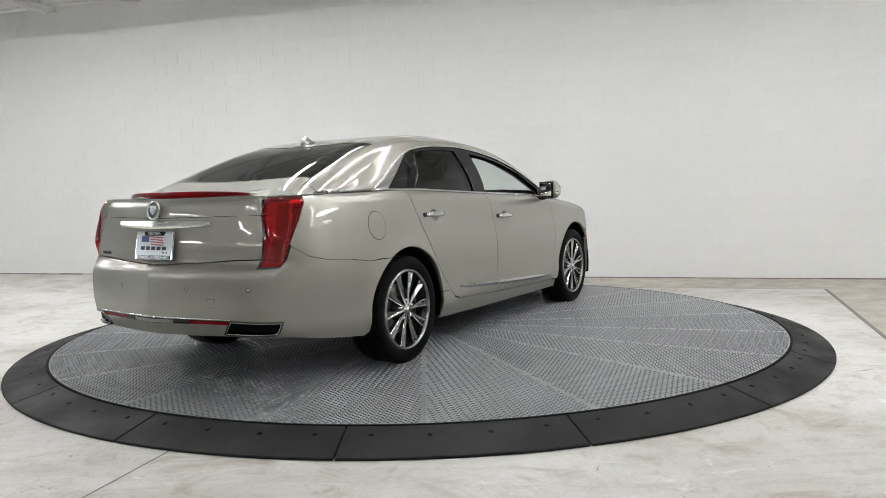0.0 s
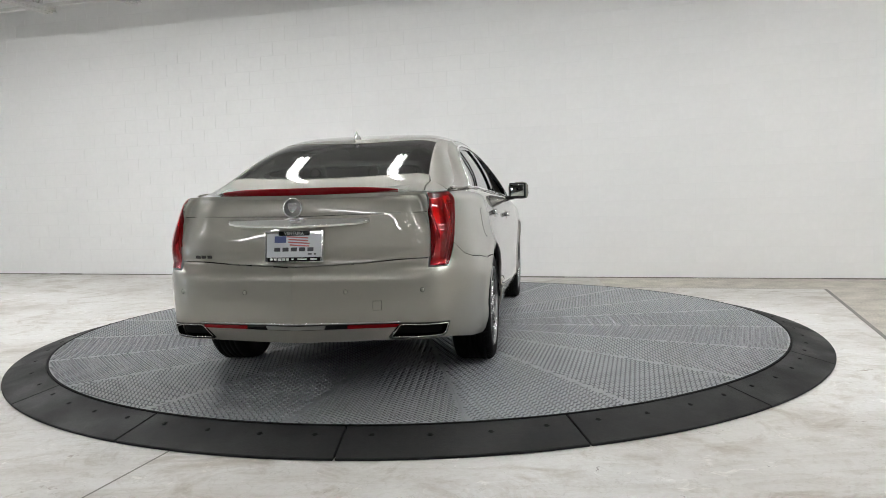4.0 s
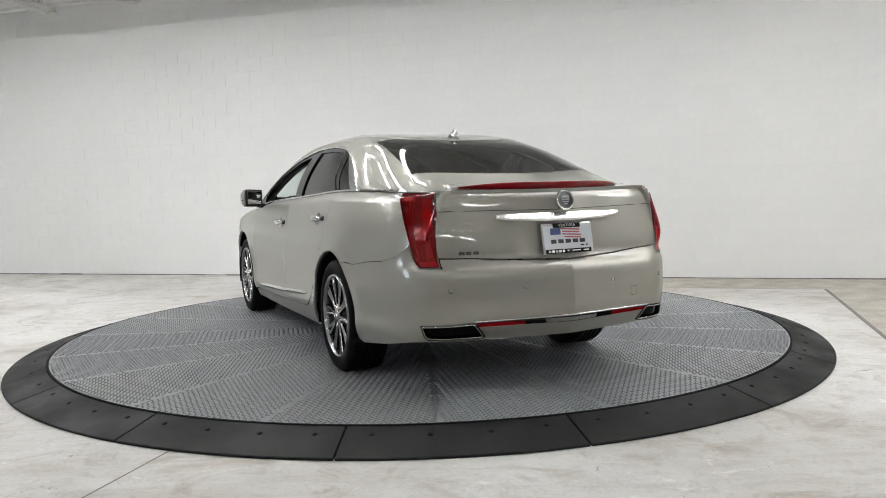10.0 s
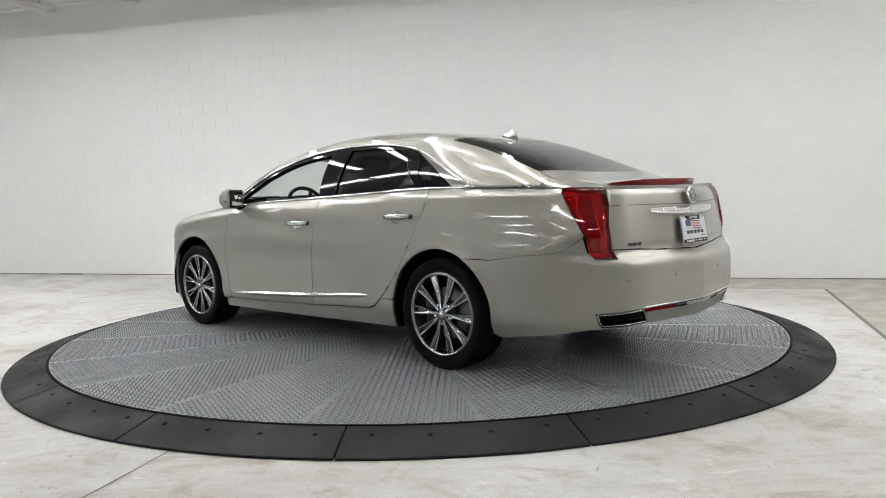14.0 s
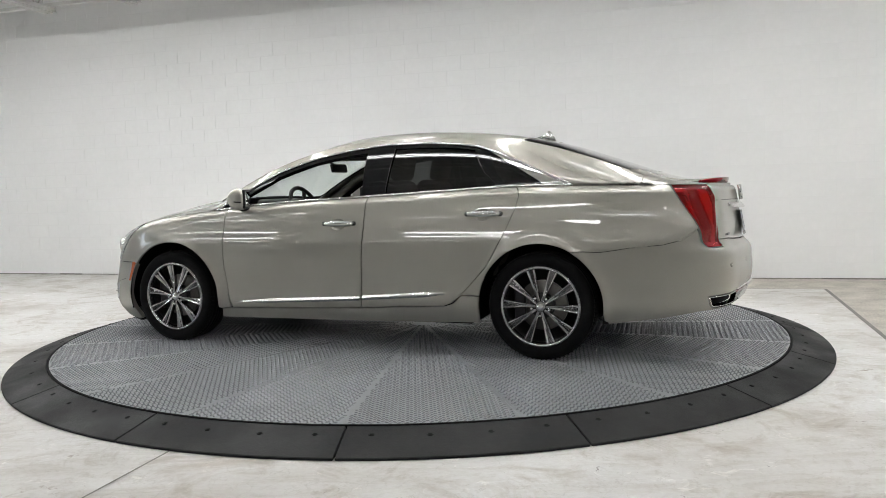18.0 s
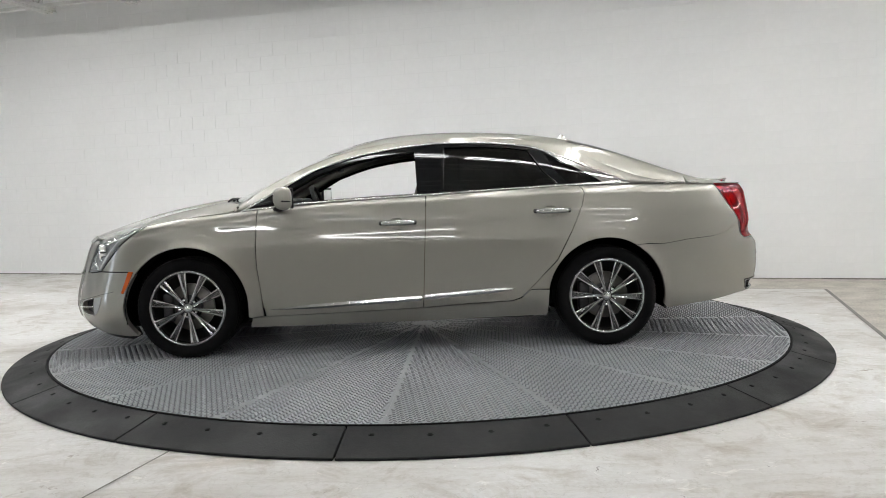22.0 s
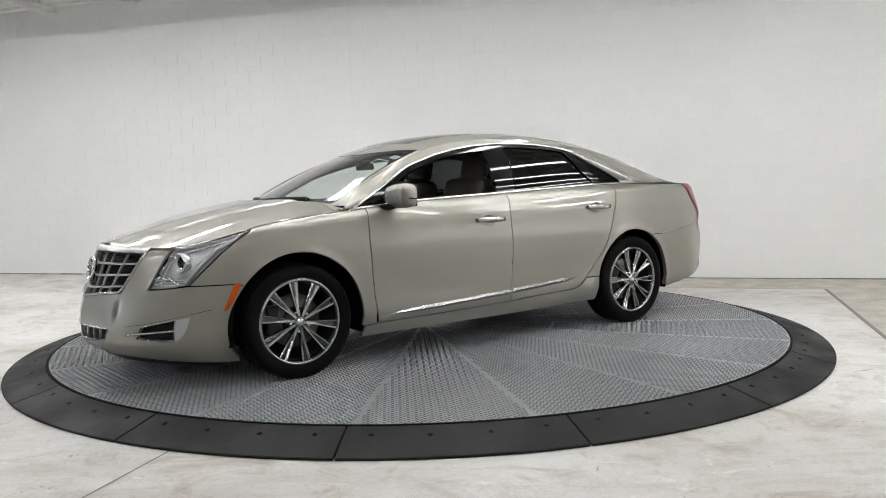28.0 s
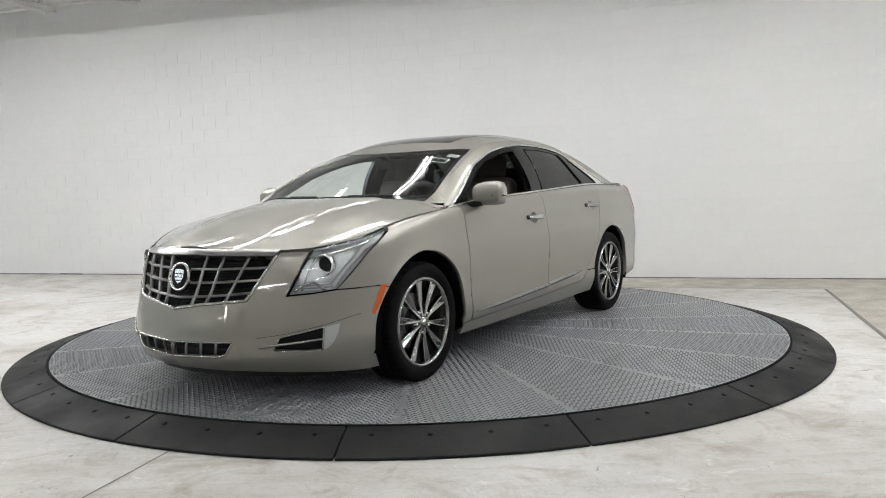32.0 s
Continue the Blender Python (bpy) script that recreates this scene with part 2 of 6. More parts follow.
def thing(name, label, category, group="", m=None):
    ob = new(name)
    ob.empty_display_size = 0.1
    if m is not None:
        ob.matrix_basis = m
    return tagged(ob, label, category, group)


# ---- the room ----
# Room axes: A runs along the block wall, N from it towards the turntable.
A = Vector((0.9482, -0.3177, 0)).normalized()
N = Vector((-A.y, A.x, 0)) * -1.0
WALL_0 = Vector((0, 4.13, 0))
ROOM = Matrix(((A.x, N.x, 0, WALL_0.x), (A.y, N.y, 0, WALL_0.y), (0, 0, 1, 0), (0, 0, 0, 1)))  # room (along, from wall, up) to world
A_MIN, A_MAX, N_MAX, CEIL_Z = -11.0, 12.0, 20.0, 4.75
BLOCK_L, BLOCK_H, JOINT = 0.386, 0.193, 0.0048


def at_room(a, n, z):
    """A pose in the room with local x along the wall and y into it."""
    return Matrix.Translation(ROOM @ Vector((a, n, z))) @ Matrix.Rotation(math.atan2(A.y, A.x), 4, "Z")


def room_quad(bm, pts, m=ROOM):
    return bm.faces.new([bm.verts.new(m @ Vector(p)) for p in pts])


def build_room():
    bm = bmesh.new()
    room_quad(bm, [(A_MIN, -0.3, 0), (A_MIN, N_MAX, 0), (A_MAX, N_MAX, 0), (A_MAX, -0.3, 0)])
    bmesh.ops.recalc_face_normals(bm, faces=bm.faces)
    floor = tagged(part("floor", bm, M_CONCRETE, smooth=False), "pale worn concrete floor with scuffs and brown stains", "floor", kind="structure")
    if floor.data.polygons[0].normal.z < 0:
        floor.data.flip_normals()
    # saw cut in the slab, and the edge strip of an older slab
    cut = bmesh.new()
    for p, q, w in (((-1.10, -2.50), (-1.85, -4.85), 0.011), ((4.26, 1.72), (2.85, -2.3), 0.035), ((4.26, 1.72), (2.3, 2.37), 0.012)):
        p, q = Vector((*p, 0.004)), Vector((*q, 0.004))
        s = (q - p).cross(Vector((0, 0, 1))).normalized() * w / 2
        cut.faces.new([cut.verts.new(v) for v in (p - s, q - s, q + s, p + s)])
    tagged(part("floor_joint", cut, material("slab_joint", (0.22, 0.21, 0.195), 0.8, vary=0.2, vary_scale=3), smooth=False),
           "thin dark joint lines cut in the concrete floor", "floor joint", kind="structure")
    old = bmesh.new()
    corner = [(4.26, 1.72, 0.002), (2.85, -2.3, 0.002), (8.6, -4.2, 0.002), (10.2, 0.72, 0.002), (2.2, 3.4, 0.002), (2.1, 2.44, 0.002)]
    old.faces.new([old.verts.new(p) for p in corner])
    bmesh.ops.recalc_face_normals(old, faces=old.faces)
    patch_ob = part("floor_patch", old, material("old_concrete", (0.50, 0.465, 0.41), 0.6, vary=0.42, vary_scale=4.0, bump=0.3, bump_scale=20), smooth=False)
    if patch_ob.data.polygons[0].normal.z < 0:
        patch_ob.data.flip_normals()
    tagged(patch_ob, "older brown-grey concrete slab with a worn surface", "floor", kind="structure")

    # block wall: a backing sheet with the blocks standing 2 mm proud
    wall = tagged(part("wall_north", box(A_MAX - A_MIN, 0.28, CEIL_Z, m=at_room((A_MIN + A_MAX) / 2, -0.1425, CEIL_Z / 2)),
                       M_WALL_BACK, smooth=False), "white painted concrete block wall with faint joints", "wall", kind="structure")
    for name, sx, sy, at in (("wall_south", A_MAX - A_MIN + 0.6, 0.3, ((A_MIN + A_MAX) / 2, N_MAX + 0.15)),
                             ("wall_east", 0.3, N_MAX + 0.3, (A_MAX + 0.15, N_MAX / 2 - 0.15))):
        tagged(part(name, box(sx, sy, CEIL_Z, m=at_room(*at, CEIL_Z / 2)), M_WALL_FAR if name == "wall_south" else M_WALL, smooth=False),
               "unseen end wall of the hall, darkened to stand for its dim depth" if name == "wall_south" else "plain white painted wall of the hall", "wall", kind="structure")
    # the west wall has a wide open door to the daylight
    d0, d1, top = 10.8, 12.0, 3.0
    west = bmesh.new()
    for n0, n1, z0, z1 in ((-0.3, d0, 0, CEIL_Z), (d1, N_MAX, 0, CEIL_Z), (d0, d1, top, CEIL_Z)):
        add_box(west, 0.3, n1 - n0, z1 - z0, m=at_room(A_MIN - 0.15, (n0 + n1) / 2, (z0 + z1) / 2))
    tagged(part("wall_west", west, M_WALL_WEST, smooth=False), "unseen hall wall, greyed to dim its reflection, with an open door", "wall", kind="structure")
    tagged(part("backdrop", box(0.05, 16.0, 9.0, m=at_room(A_MIN - 5.0, (d0 + d1) / 2, 4.2)), M_DAYLIGHT, smooth=False),
           "pale blue daylight outside the open door", "daylight", kind="structure")
    tagged(part("ground", box(5.0, 16.0, 0.1, m=at_room(A_MIN - 2.6, (d0 + d1) / 2, -0.05)), M_CONCRETE, smooth=False), "pale concrete apron outside the door", "ground", kind="structure")
    tagged(part("ceiling", box(A_MAX - A_MIN + 0.6, N_MAX + 0.6, 0.2, m=at_room((A_MIN + A_MAX) / 2, N_MAX / 2, CEIL_Z + 0.1)),
                M_CEILING, smooth=False), "grey-white painted roof deck", "ceiling", kind="structure")
    # thin dark line at the foot of the wall
    foot = bmesh.new()
    random.seed(5)
    a = A_MIN
    while a < A_MAX:
        w = random.uniform(0.25, 0.8)
        add_box(foot, w, 0.012, random.uniform(0.006, 0.016), m=at_room(a + w / 2, 0.010, 0.008))
        a += w
    tagged(part("baseboard", foot, material("foot_line", (0.17, 0.16, 0.15), 0.8, vary=0.3), smooth=False),
           "thin dark uneven line along the foot of the wall", "baseboard", kind="structure")
    return wall


def build_joists():
    """Open web steel joists under the deck, parallel to the wall, and conduit."""
    for i, n_at in enumerate((0.35, 2.35, 4.35, 6.35, 8.35, 10.35, 12.35)):
        j = thing("roof_joist", "white painted open-web steel roof joist under the deck", "joist", "roof joists", at_room(0, n_at, 0))
        lo, hi = 4.02, CEIL_Z - 0.03
        part("top_chord", box(A_MAX - A_MIN, 0.09, 0.05, ((A_MIN + A_MAX) / 2, 0, hi)), M_STEEL_WHITE, j, smooth=False)
        part("bottom_chord", box(A_MAX - A_MIN, 0.08, 0.045, ((A_MIN + A_MAX) / 2, 0, lo)), M_STEEL_WHITE, j, smooth=False)
        web = bmesh.new()
        k, a = 0, A_MIN + 0.2
        while a < A_MAX - 0.5:
            z0, z1 = (lo, hi) if k % 2 == 0 else (hi, lo)
            add_tube(web, [(a, 0, z0), (a + 0.42, 0, z1)], 0.014, 5)
            a, k = a + 0.42, k + 1
        part("web", web, M_STEEL_WHITE, j)


# the last three rows are unseen, added to brighten the right end
LIGHT_ROWS = [0.62 + 1.37 * k for k in range(-6, 8)]
LIGHT_Z = 3.70


def strip_light(length, lit=True):
    """A housing with two bare tubes under it, hung on wires."""
    label = ("long white strip light with two lit tubes hung under the joists" if lit else
             "short white strip light with its tubes dark, near the block wall")
    fixture = thing("strip_light", label, "strip light", "strip lights")
    part("housing", box(0.15, length, 0.05, (0, 0, 0.045), 0.006), M_STEEL_WHITE, fixture, smooth=False)
    for sx in (-1, 1):
        part("tube", tube([(0.040 * sx, 0.03 - length / 2, 0.004), (0.040 * sx, length / 2 - 0.03, 0.004)], 0.014, 8), M_TUBE if lit else M_STEEL_WHITE, fixture,
             "glowing white tube" if lit else "unlit white tube")
        part("socket", box(0.024, 0.03, 0.045, (0.040 * sx, (0.015 - length / 2), 0.004), 0.003), M_STEEL_WHITE, fixture, smooth=False)
        # wings added to hold the tubes' light off the upper wall
        part("reflector", box(0.005, length, 0.046, m=Matrix.Translation((0.081 * sx, 0, 0.021)) @ pose(0, 0, 0, 0, -47 * sx, 0)), M_STEEL_WHITE, fixture, smooth=False)
        part("hanger", tube([(0, 0.38 * length * sx, 0.06), (0, 0.38 * length * sx, CEIL_Z - LIGHT_Z)], 0.004, 5), M_STEEL_WHITE, fixture)
    return fixture


def build_lights():
    """Rows that run out from the wall over the turntable, and rows along the wall behind them."""
    lit, dark = strip_light(2.40), strip_light(1.22, False)
    spots = [(a, 3.62, 0) for a in LIGHT_ROWS] + [(-9.25 + 2.55 * k, n_at, 90) for n_at, ks in ((5.40, range(8)), (9.9, range(0, 8, 2)), (12.7, range(1, 8, 2)), (15.5, range(0, 8, 2))) for k in ks]
    for i, (a, n_at, turn) in enumerate(spots):
        m = at_room(a, n_at, LIGHT_Z) @ pose(0, 0, 0, 0, 0, turn)
        if i == 0:
            lit.matrix_basis = m
        else:
            copy_thing(lit, m)
    for i, a in enumerate(LIGHT_ROWS):
        m = at_room(a, 1.66, LIGHT_Z)
        if i == 0:
            dark.matrix_basis = m
        else:
            copy_thing(dark, m)


wall_north = build_room()
build_joists()
build_lights()


# ---- the turntable ----
def pie(r0, r1, a0, a1, z0, z1, steps=8, z_in=None):
    """A slice of a ring, solid; z_in sets the top's height at the inner rim."""
    bm = bmesh.new()
    z_in = z1 if z_in is None else z_in
    rows = []
    for i in range(steps + 1):
        a = radians(a0 + (a1 - a0) * i / steps)
        c, s = math.cos(a), math.sin(a)
        rows.append([bm.verts.new((r * c, r * s, z)) for r, z in ((r0, z0), (r1, z0), (r1, z1), (r0, z_in))])
    for p, q in zip(rows, rows[1:]):
        for j in range(4):
            k = (j + 1) % 4
            bm.faces.new((p[j], p[k], q[k], q[j]))
    bm.faces.new(rows[0][::-1])
    bm.faces.new(rows[-1])
    bmesh.ops.recalc_face_normals(bm, faces=bm.faces)
    return bm


def build_ring():
    ring = thing("ramp_ring", "black rubber ramp ring of bolted segments round the turntable", "ramp ring")
    bolt = None
    starts = [-141.6 + 21.9 * k for k in range(16)] + [-141.6 + 360]
    for i in range(16):
        a0, a1 = starts[i] + 0.08, starts[i + 1] - 0.08
        bm = pie(DISC_R + 0.006, RING_R, a0, a1, 0.001, 0.014, 14, DISC_TOP - 0.002)
        bmesh.ops.bevel(bm, geom=[e for e in bm.edges if e.calc_face_angle(0) > 0.6], offset=0.003, segments=1, affect="EDGES")
        seg = part("segment", bm, M_RUBBER, ring, smooth=False)
        for f in (0.12, 0.37, 0.63, 0.88):
            for r in (DISC_R + 0.085, ) if f in (0.37, 0.63) else (DISC_R + 0.075, ):
                a = radians(a0 + (a1 - a0) * f)
                q = (r - DISC_R) / (RING_R - DISC_R)
                z = DISC_TOP - 0.002 + (0.014 - DISC_TOP) * q
                m = Matrix.Translation((r * math.cos(a), r * math.sin(a), z))
                if bolt is None:
                    bolt = part("bolt_head", revolve([(0.0, 0.004), (0.009, 0.004), (0.011, 0.0), (0.018, 0.0005), (0.019, -0.004)], 10), M_DARK, seg)
                    bolt.matrix_basis = m
                else:
                    share("bolt_head", bolt.data, seg, m)
    return ring


def build_table():
    table = thing("turntable", "grey painted steel tread-plate turntable disc", "turntable")
    drum = part("drum", revolve([(0, 0.0), (DISC_R - 0.004, 0.0), (DISC_R - 0.004, 0.066), (0, 0.066)], 128,
                                Matrix.Translation((0, 0, 0.004))), M_DARK, table, smooth=False)
    # one sector of tread plate with its raised lugs, shared by all twenty
    sector = pie(0.0002, DISC_R, 0.010, 17.990, 0.071, DISC_TOP - 0.0012, 12)
    lug = bmesh.new()
    pitch = 0.037
    half = radians(9.0)
    n = int(DISC_R / pitch) + 2
    c9, s9 = math.cos(half), math.sin(half)
    for i in range(n):
        for j in range(-n // 3, n // 3):
            x, y = (i + 0.5 * (j % 2)) * pitch, j * pitch * 0.53
            # the sheet lies square to the sector's own middle line
            px, py = x * c9 - y * s9, x * s9 + y * c9
            r, a = math.hypot(px, py), math.degrees(math.atan2(py, px))
            if not (0.06 < r < DISC_R - 0.02) or not (0.013 / r * 57.3 + 0.1 < a < 18 - 0.013 / r * 57.3 - 0.1):
                continue
            t = half + radians(45 if j % 2 else -45)
            ct, st = math.cos(t), math.sin(t)
            top, low = 0.0036, -0.001
            v = []
            for ex, ey, h in ((-0.0165, 0, low), (0, -0.0055, low), (0.0165, 0, low), (0, 0.0055, low),
                              (-0.0100, 0, top), (0, -0.0028, top), (0.0100, 0, top), (0, 0.0028, top)):
                v.append(lug.verts.new((px + ex * ct - ey * st, py + ex * st + ey * ct, DISC_TOP - 0.0012 + h)))
            lug.faces.new(v[4:])
            for k in range(4):
                lug.faces.new((v[k], v[(k + 1) % 4], v[4 + (k + 1) % 4], v[4 + k]))
    # dark band drawn at the rim where the shaded gap to the ring shows
    part("rim_gap_line", revolve([(DISC_R - 0.010, 0.0), (DISC_R - 0.010, 0.0812), (DISC_R + 0.003, 0.0812), (DISC_R + 0.003, 0.0)], 128), M_DARK, table, smooth=False)
    plate = part("plate", sector, M_PLATE, table, smooth=False)
    lugs = part("tread_relief", lug, M_LUG, plate, smooth=False)
    tagged(lugs, kind="stuff")
    plate.matrix_basis = pose(0, 0, 0, 0, 0, 32.3)
    for k in range(1, 20):
        p = share("plate", plate.data, table, pose(0, 0, 0, 0, 0, 32.3 + 18 * k))
        g = share("tread_relief", lugs.data, p, Matrix())
        tagged(g, kind="stuff")
    return table


ramp_ring = build_ring()
turntable = build_table()


# ---- the car: its surfaces ----
# Car space: x forward from the middle of the wheelbase, y to the car's left, z up from the tread plates.
def hermite(X, Y, s):
    """A cubic through the samples with the slopes s."""
    h = np.diff(X)

    def f(x):
        x = np.clip(np.asarray(x, float), X[0], X[-1])
        i = np.clip(np.searchsorted(X, x) - 1, 0, len(X) - 2)
        t = (x - X[i]) / h[i]
        a, b = 2 * t ** 3 - 3 * t ** 2 + 1, t ** 3 - 2 * t ** 2 + t
        return a * Y[i] + b * h[i] * s[i] + (1 - a) * Y[i + 1] + (t ** 3 - t ** 2) * h[i] * s[i + 1]
    return f


def blurred(x, y, soft):
    """Even samples of y over x, smoothed over a width of soft, as a curve."""
    X = np.linspace(x[0], x[-1], 700)
    Y = np.interp(X, x, y)
    n = max(1, int(3 * soft / (X[1] - X[0])))
    k = np.exp(-0.5 * (np.arange(-n, n + 1) * (X[1] - X[0]) / soft) ** 2)
    lo, hi = Y[0] - (Y[1] - Y[0]) * np.arange(n, 0, -1), Y[-1] + (Y[-1] - Y[-2]) * np.arange(1, n + 1)
    Y = np.convolve(np.concatenate([lo, Y, hi]), k / k.sum(), "valid")
    return hermite(X, Y, np.gradient(Y, X))


def curve(*pts, soft=0.0):
    """A smooth curve near (x, y) pairs, for numbers or arrays; soft is the width over which it is eased."""
    pts = sorted(pts)
    X, Y = np.array([p[0] for p in pts], float), np.array([p[1] for p in pts], float)
    h, d = np.diff(X), np.diff(Y) / np.diff(X)
    s = np.zeros_like(X)
    for i in range(1, len(X) - 1):
        s[i] = (d[i - 1] * h[i] + d[i] * h[i - 1]) / (h[i - 1] + h[i])
    s[0], s[-1] = d[0], d[-1]
    f = hermite(X, Y, s)
    if not soft:
        return f
    x = np.linspace(X[0], X[-1], 700)
    return blurred(x, f(x), soft)


def ease(x, a, b):
    t = np.clip((np.asarray(x, float) - a) / (b - a), 0, 1)
    return t * t * (3 - 2 * t)


# plan of the left half from the nose to the tail
PLAN = [(2.390, 0.0), (2.3865, 0.03), (2.370, 0.15), (2.345, 0.29), (2.315, 0.37), (2.262, 0.48), (2.19, 0.60), (2.085, 0.735), (1.94, 0.845), (1.78, 0.905), (1.60, 0.925),
        (1.2, 0.929), (0.6, 0.928), (0.0, 0.926), (-0.6, 0.927), (-1.2, 0.929), (-1.6, 0.925), (-1.9, 0.901), (-2.15, 0.872),
        (-2.33, 0.816), (-2.462, 0.750), (-2.540, 0.668), (-2.577, 0.575), (-2.602, 0.442), (-2.634, 0.25), (-2.6645, 0.03), (-2.668, 0.0)]


def plan_table():
    """Fine samples of the plan with the arc length counted from x = 0 on the side, positive towards the nose."""
    P = [Vector((*p, 0)) for p in PLAN]
    P = [Vector((P[1].x, -P[1].y, 0))] + P + [Vector((P[-2].x, -P[-2].y, 0))]
    out = []
    for a, b, c, d in zip(P, P[1:], P[2:], P[3:]):
        t0, t1, t2, t3 = 0.0, (b - a).length ** 0.5, 0, 0
        t2 = t1 + (c - b).length ** 0.5
        t3 = t2 + (d - c).length ** 0.5
        for k in range(24):
            t = t1 + (t2 - t1) * k / 24
            A1, A2, A3 = a.lerp(b, t / t1), b.lerp(c, (t - t1) / (t2 - t1)), c.lerp(d, (t - t2) / (t3 - t2))
            B1, B2 = A1.lerp(A2, t / t2), A2.lerp(A3, (t - t1) / (t3 - t1))
            q = B1.lerp(B2, (t - t1) / (t2 - t1))
            out.append((q.x, q.y))
    out.append(PLAN[-1])
    out = np.array(out)
    # a light smoothing evens out the curvature
    for _ in range(30):
        out[1:-1] = 0.5 * out[1:-1] + 0.25 * (out[:-2] + out[2:])
    arc = np.concatenate([[0], np.cumsum(np.hypot(*np.diff(out, axis=0).T))])
    zero = np.interp(0.0, -out[:, 0], arc)
    return zero - arc, out[:, 0], out[:, 1]


SU, SX, SY = (v[::-1] for v in plan_table())
PLAN_X, PLAN_Y = blurred(SU, SX, 0.03), blurred(SU, np.where(SY < 0, 0, SY), 0.03)
U_FRONT, U_REAR = SU[-1], SU[0]


def u_at_x(x):
    return float(np.interp(x, SX, SU))


def u_front(y):
    k = SX > 1.6
    return float(np.interp(-y, -SY[k], SU[k]))


def u_rear(y):
    k = SX < -1.9
    return float(np.interp(y, SY[k], SU[k]))


NOSE = curve((0.10, -0.10), (0.16, -0.03), (0.22, 0.035), (0.30, 0.055), (0.42, 0.050), (0.50, 0.028), (0.60, 0.0), (0.70, -0.028), (0.78, -0.058),
             (0.83, -0.088), (0.90, -0.15), soft=0.022)
TAIL = curve((0.22, 0.10), (0.33, 0.05), (0.40, 0.022), (0.46, 0.006), (0.52, 0.0), (0.60, 0.004), (0.67, 0.012), (0.695, 0.026), (0.715, 0.052), (0.80, 0.065), (0.92, 0.085),
             (1.02, 0.102), (1.10, 0.122), soft=0.010)
FLANK = curve((0.13, -0.085), (0.20, -0.055), (0.27, -0.026), (0.34, -0.008), (0.42, -0.010), (0.52, -0.006), (0.62, 0.0), (0.72, -0.002), (0.80, -0.007), (0.85, -0.014),
              (0.885, -0.024), (0.92, -0.037), (0.98, -0.060), (1.04, -0.083), (1.10, -0.115), soft=0.028)
# the doors' section: upright below, hollowed above the swage, up to the shoulder crease
DOOR = curve((0.13, -0.085), (0.20, -0.055), (0.27, -0.026), (0.34, -0.008), (0.42, -0.010), (0.52, -0.006), (0.62, 0.0), (0.70, -0.002), (0.75, -0.006), (0.79, -0.014),
             (0.83, -0.0225), (0.87, -0.029), (0.92, -0.037), (0.98, -0.052), (1.03, -0.066), (1.10, -0.085), soft=0.014)
# upper edge of the flank: bonnet edge, belt line, shoulder, tail edge
EDGE = curve((-2.66, 1.066), (-2.35, 1.080), (-2.15, 1.085), (-1.85, 1.092), (-1.62, 1.096), (-1.244, 1.097), (-0.7, 1.075), (-0.18, 1.052), (0.30, 1.033), (0.72, 1.010), (0.93, 0.990),
             (1.10, 0.977), (1.40, 0.948), (1.711, 0.903), (2.0, 0.842), (2.134, 0.803), (2.25, 0.803), (2.38, 0.815), soft=0.1)
EDGE_ROUND = curve((-2.7, 0.02), (-2.3, 0.035), (-1.8, 0.05), (-1.5, 0.045), (-1.0, 0.042), (0.8, 0.038), (1.1, 0.05), (1.7, 0.07), (2.1, 0.05), (2.4, 0.03), soft=0.1)
WHEEL_X, HUB_Z = 1.4185, 0.341


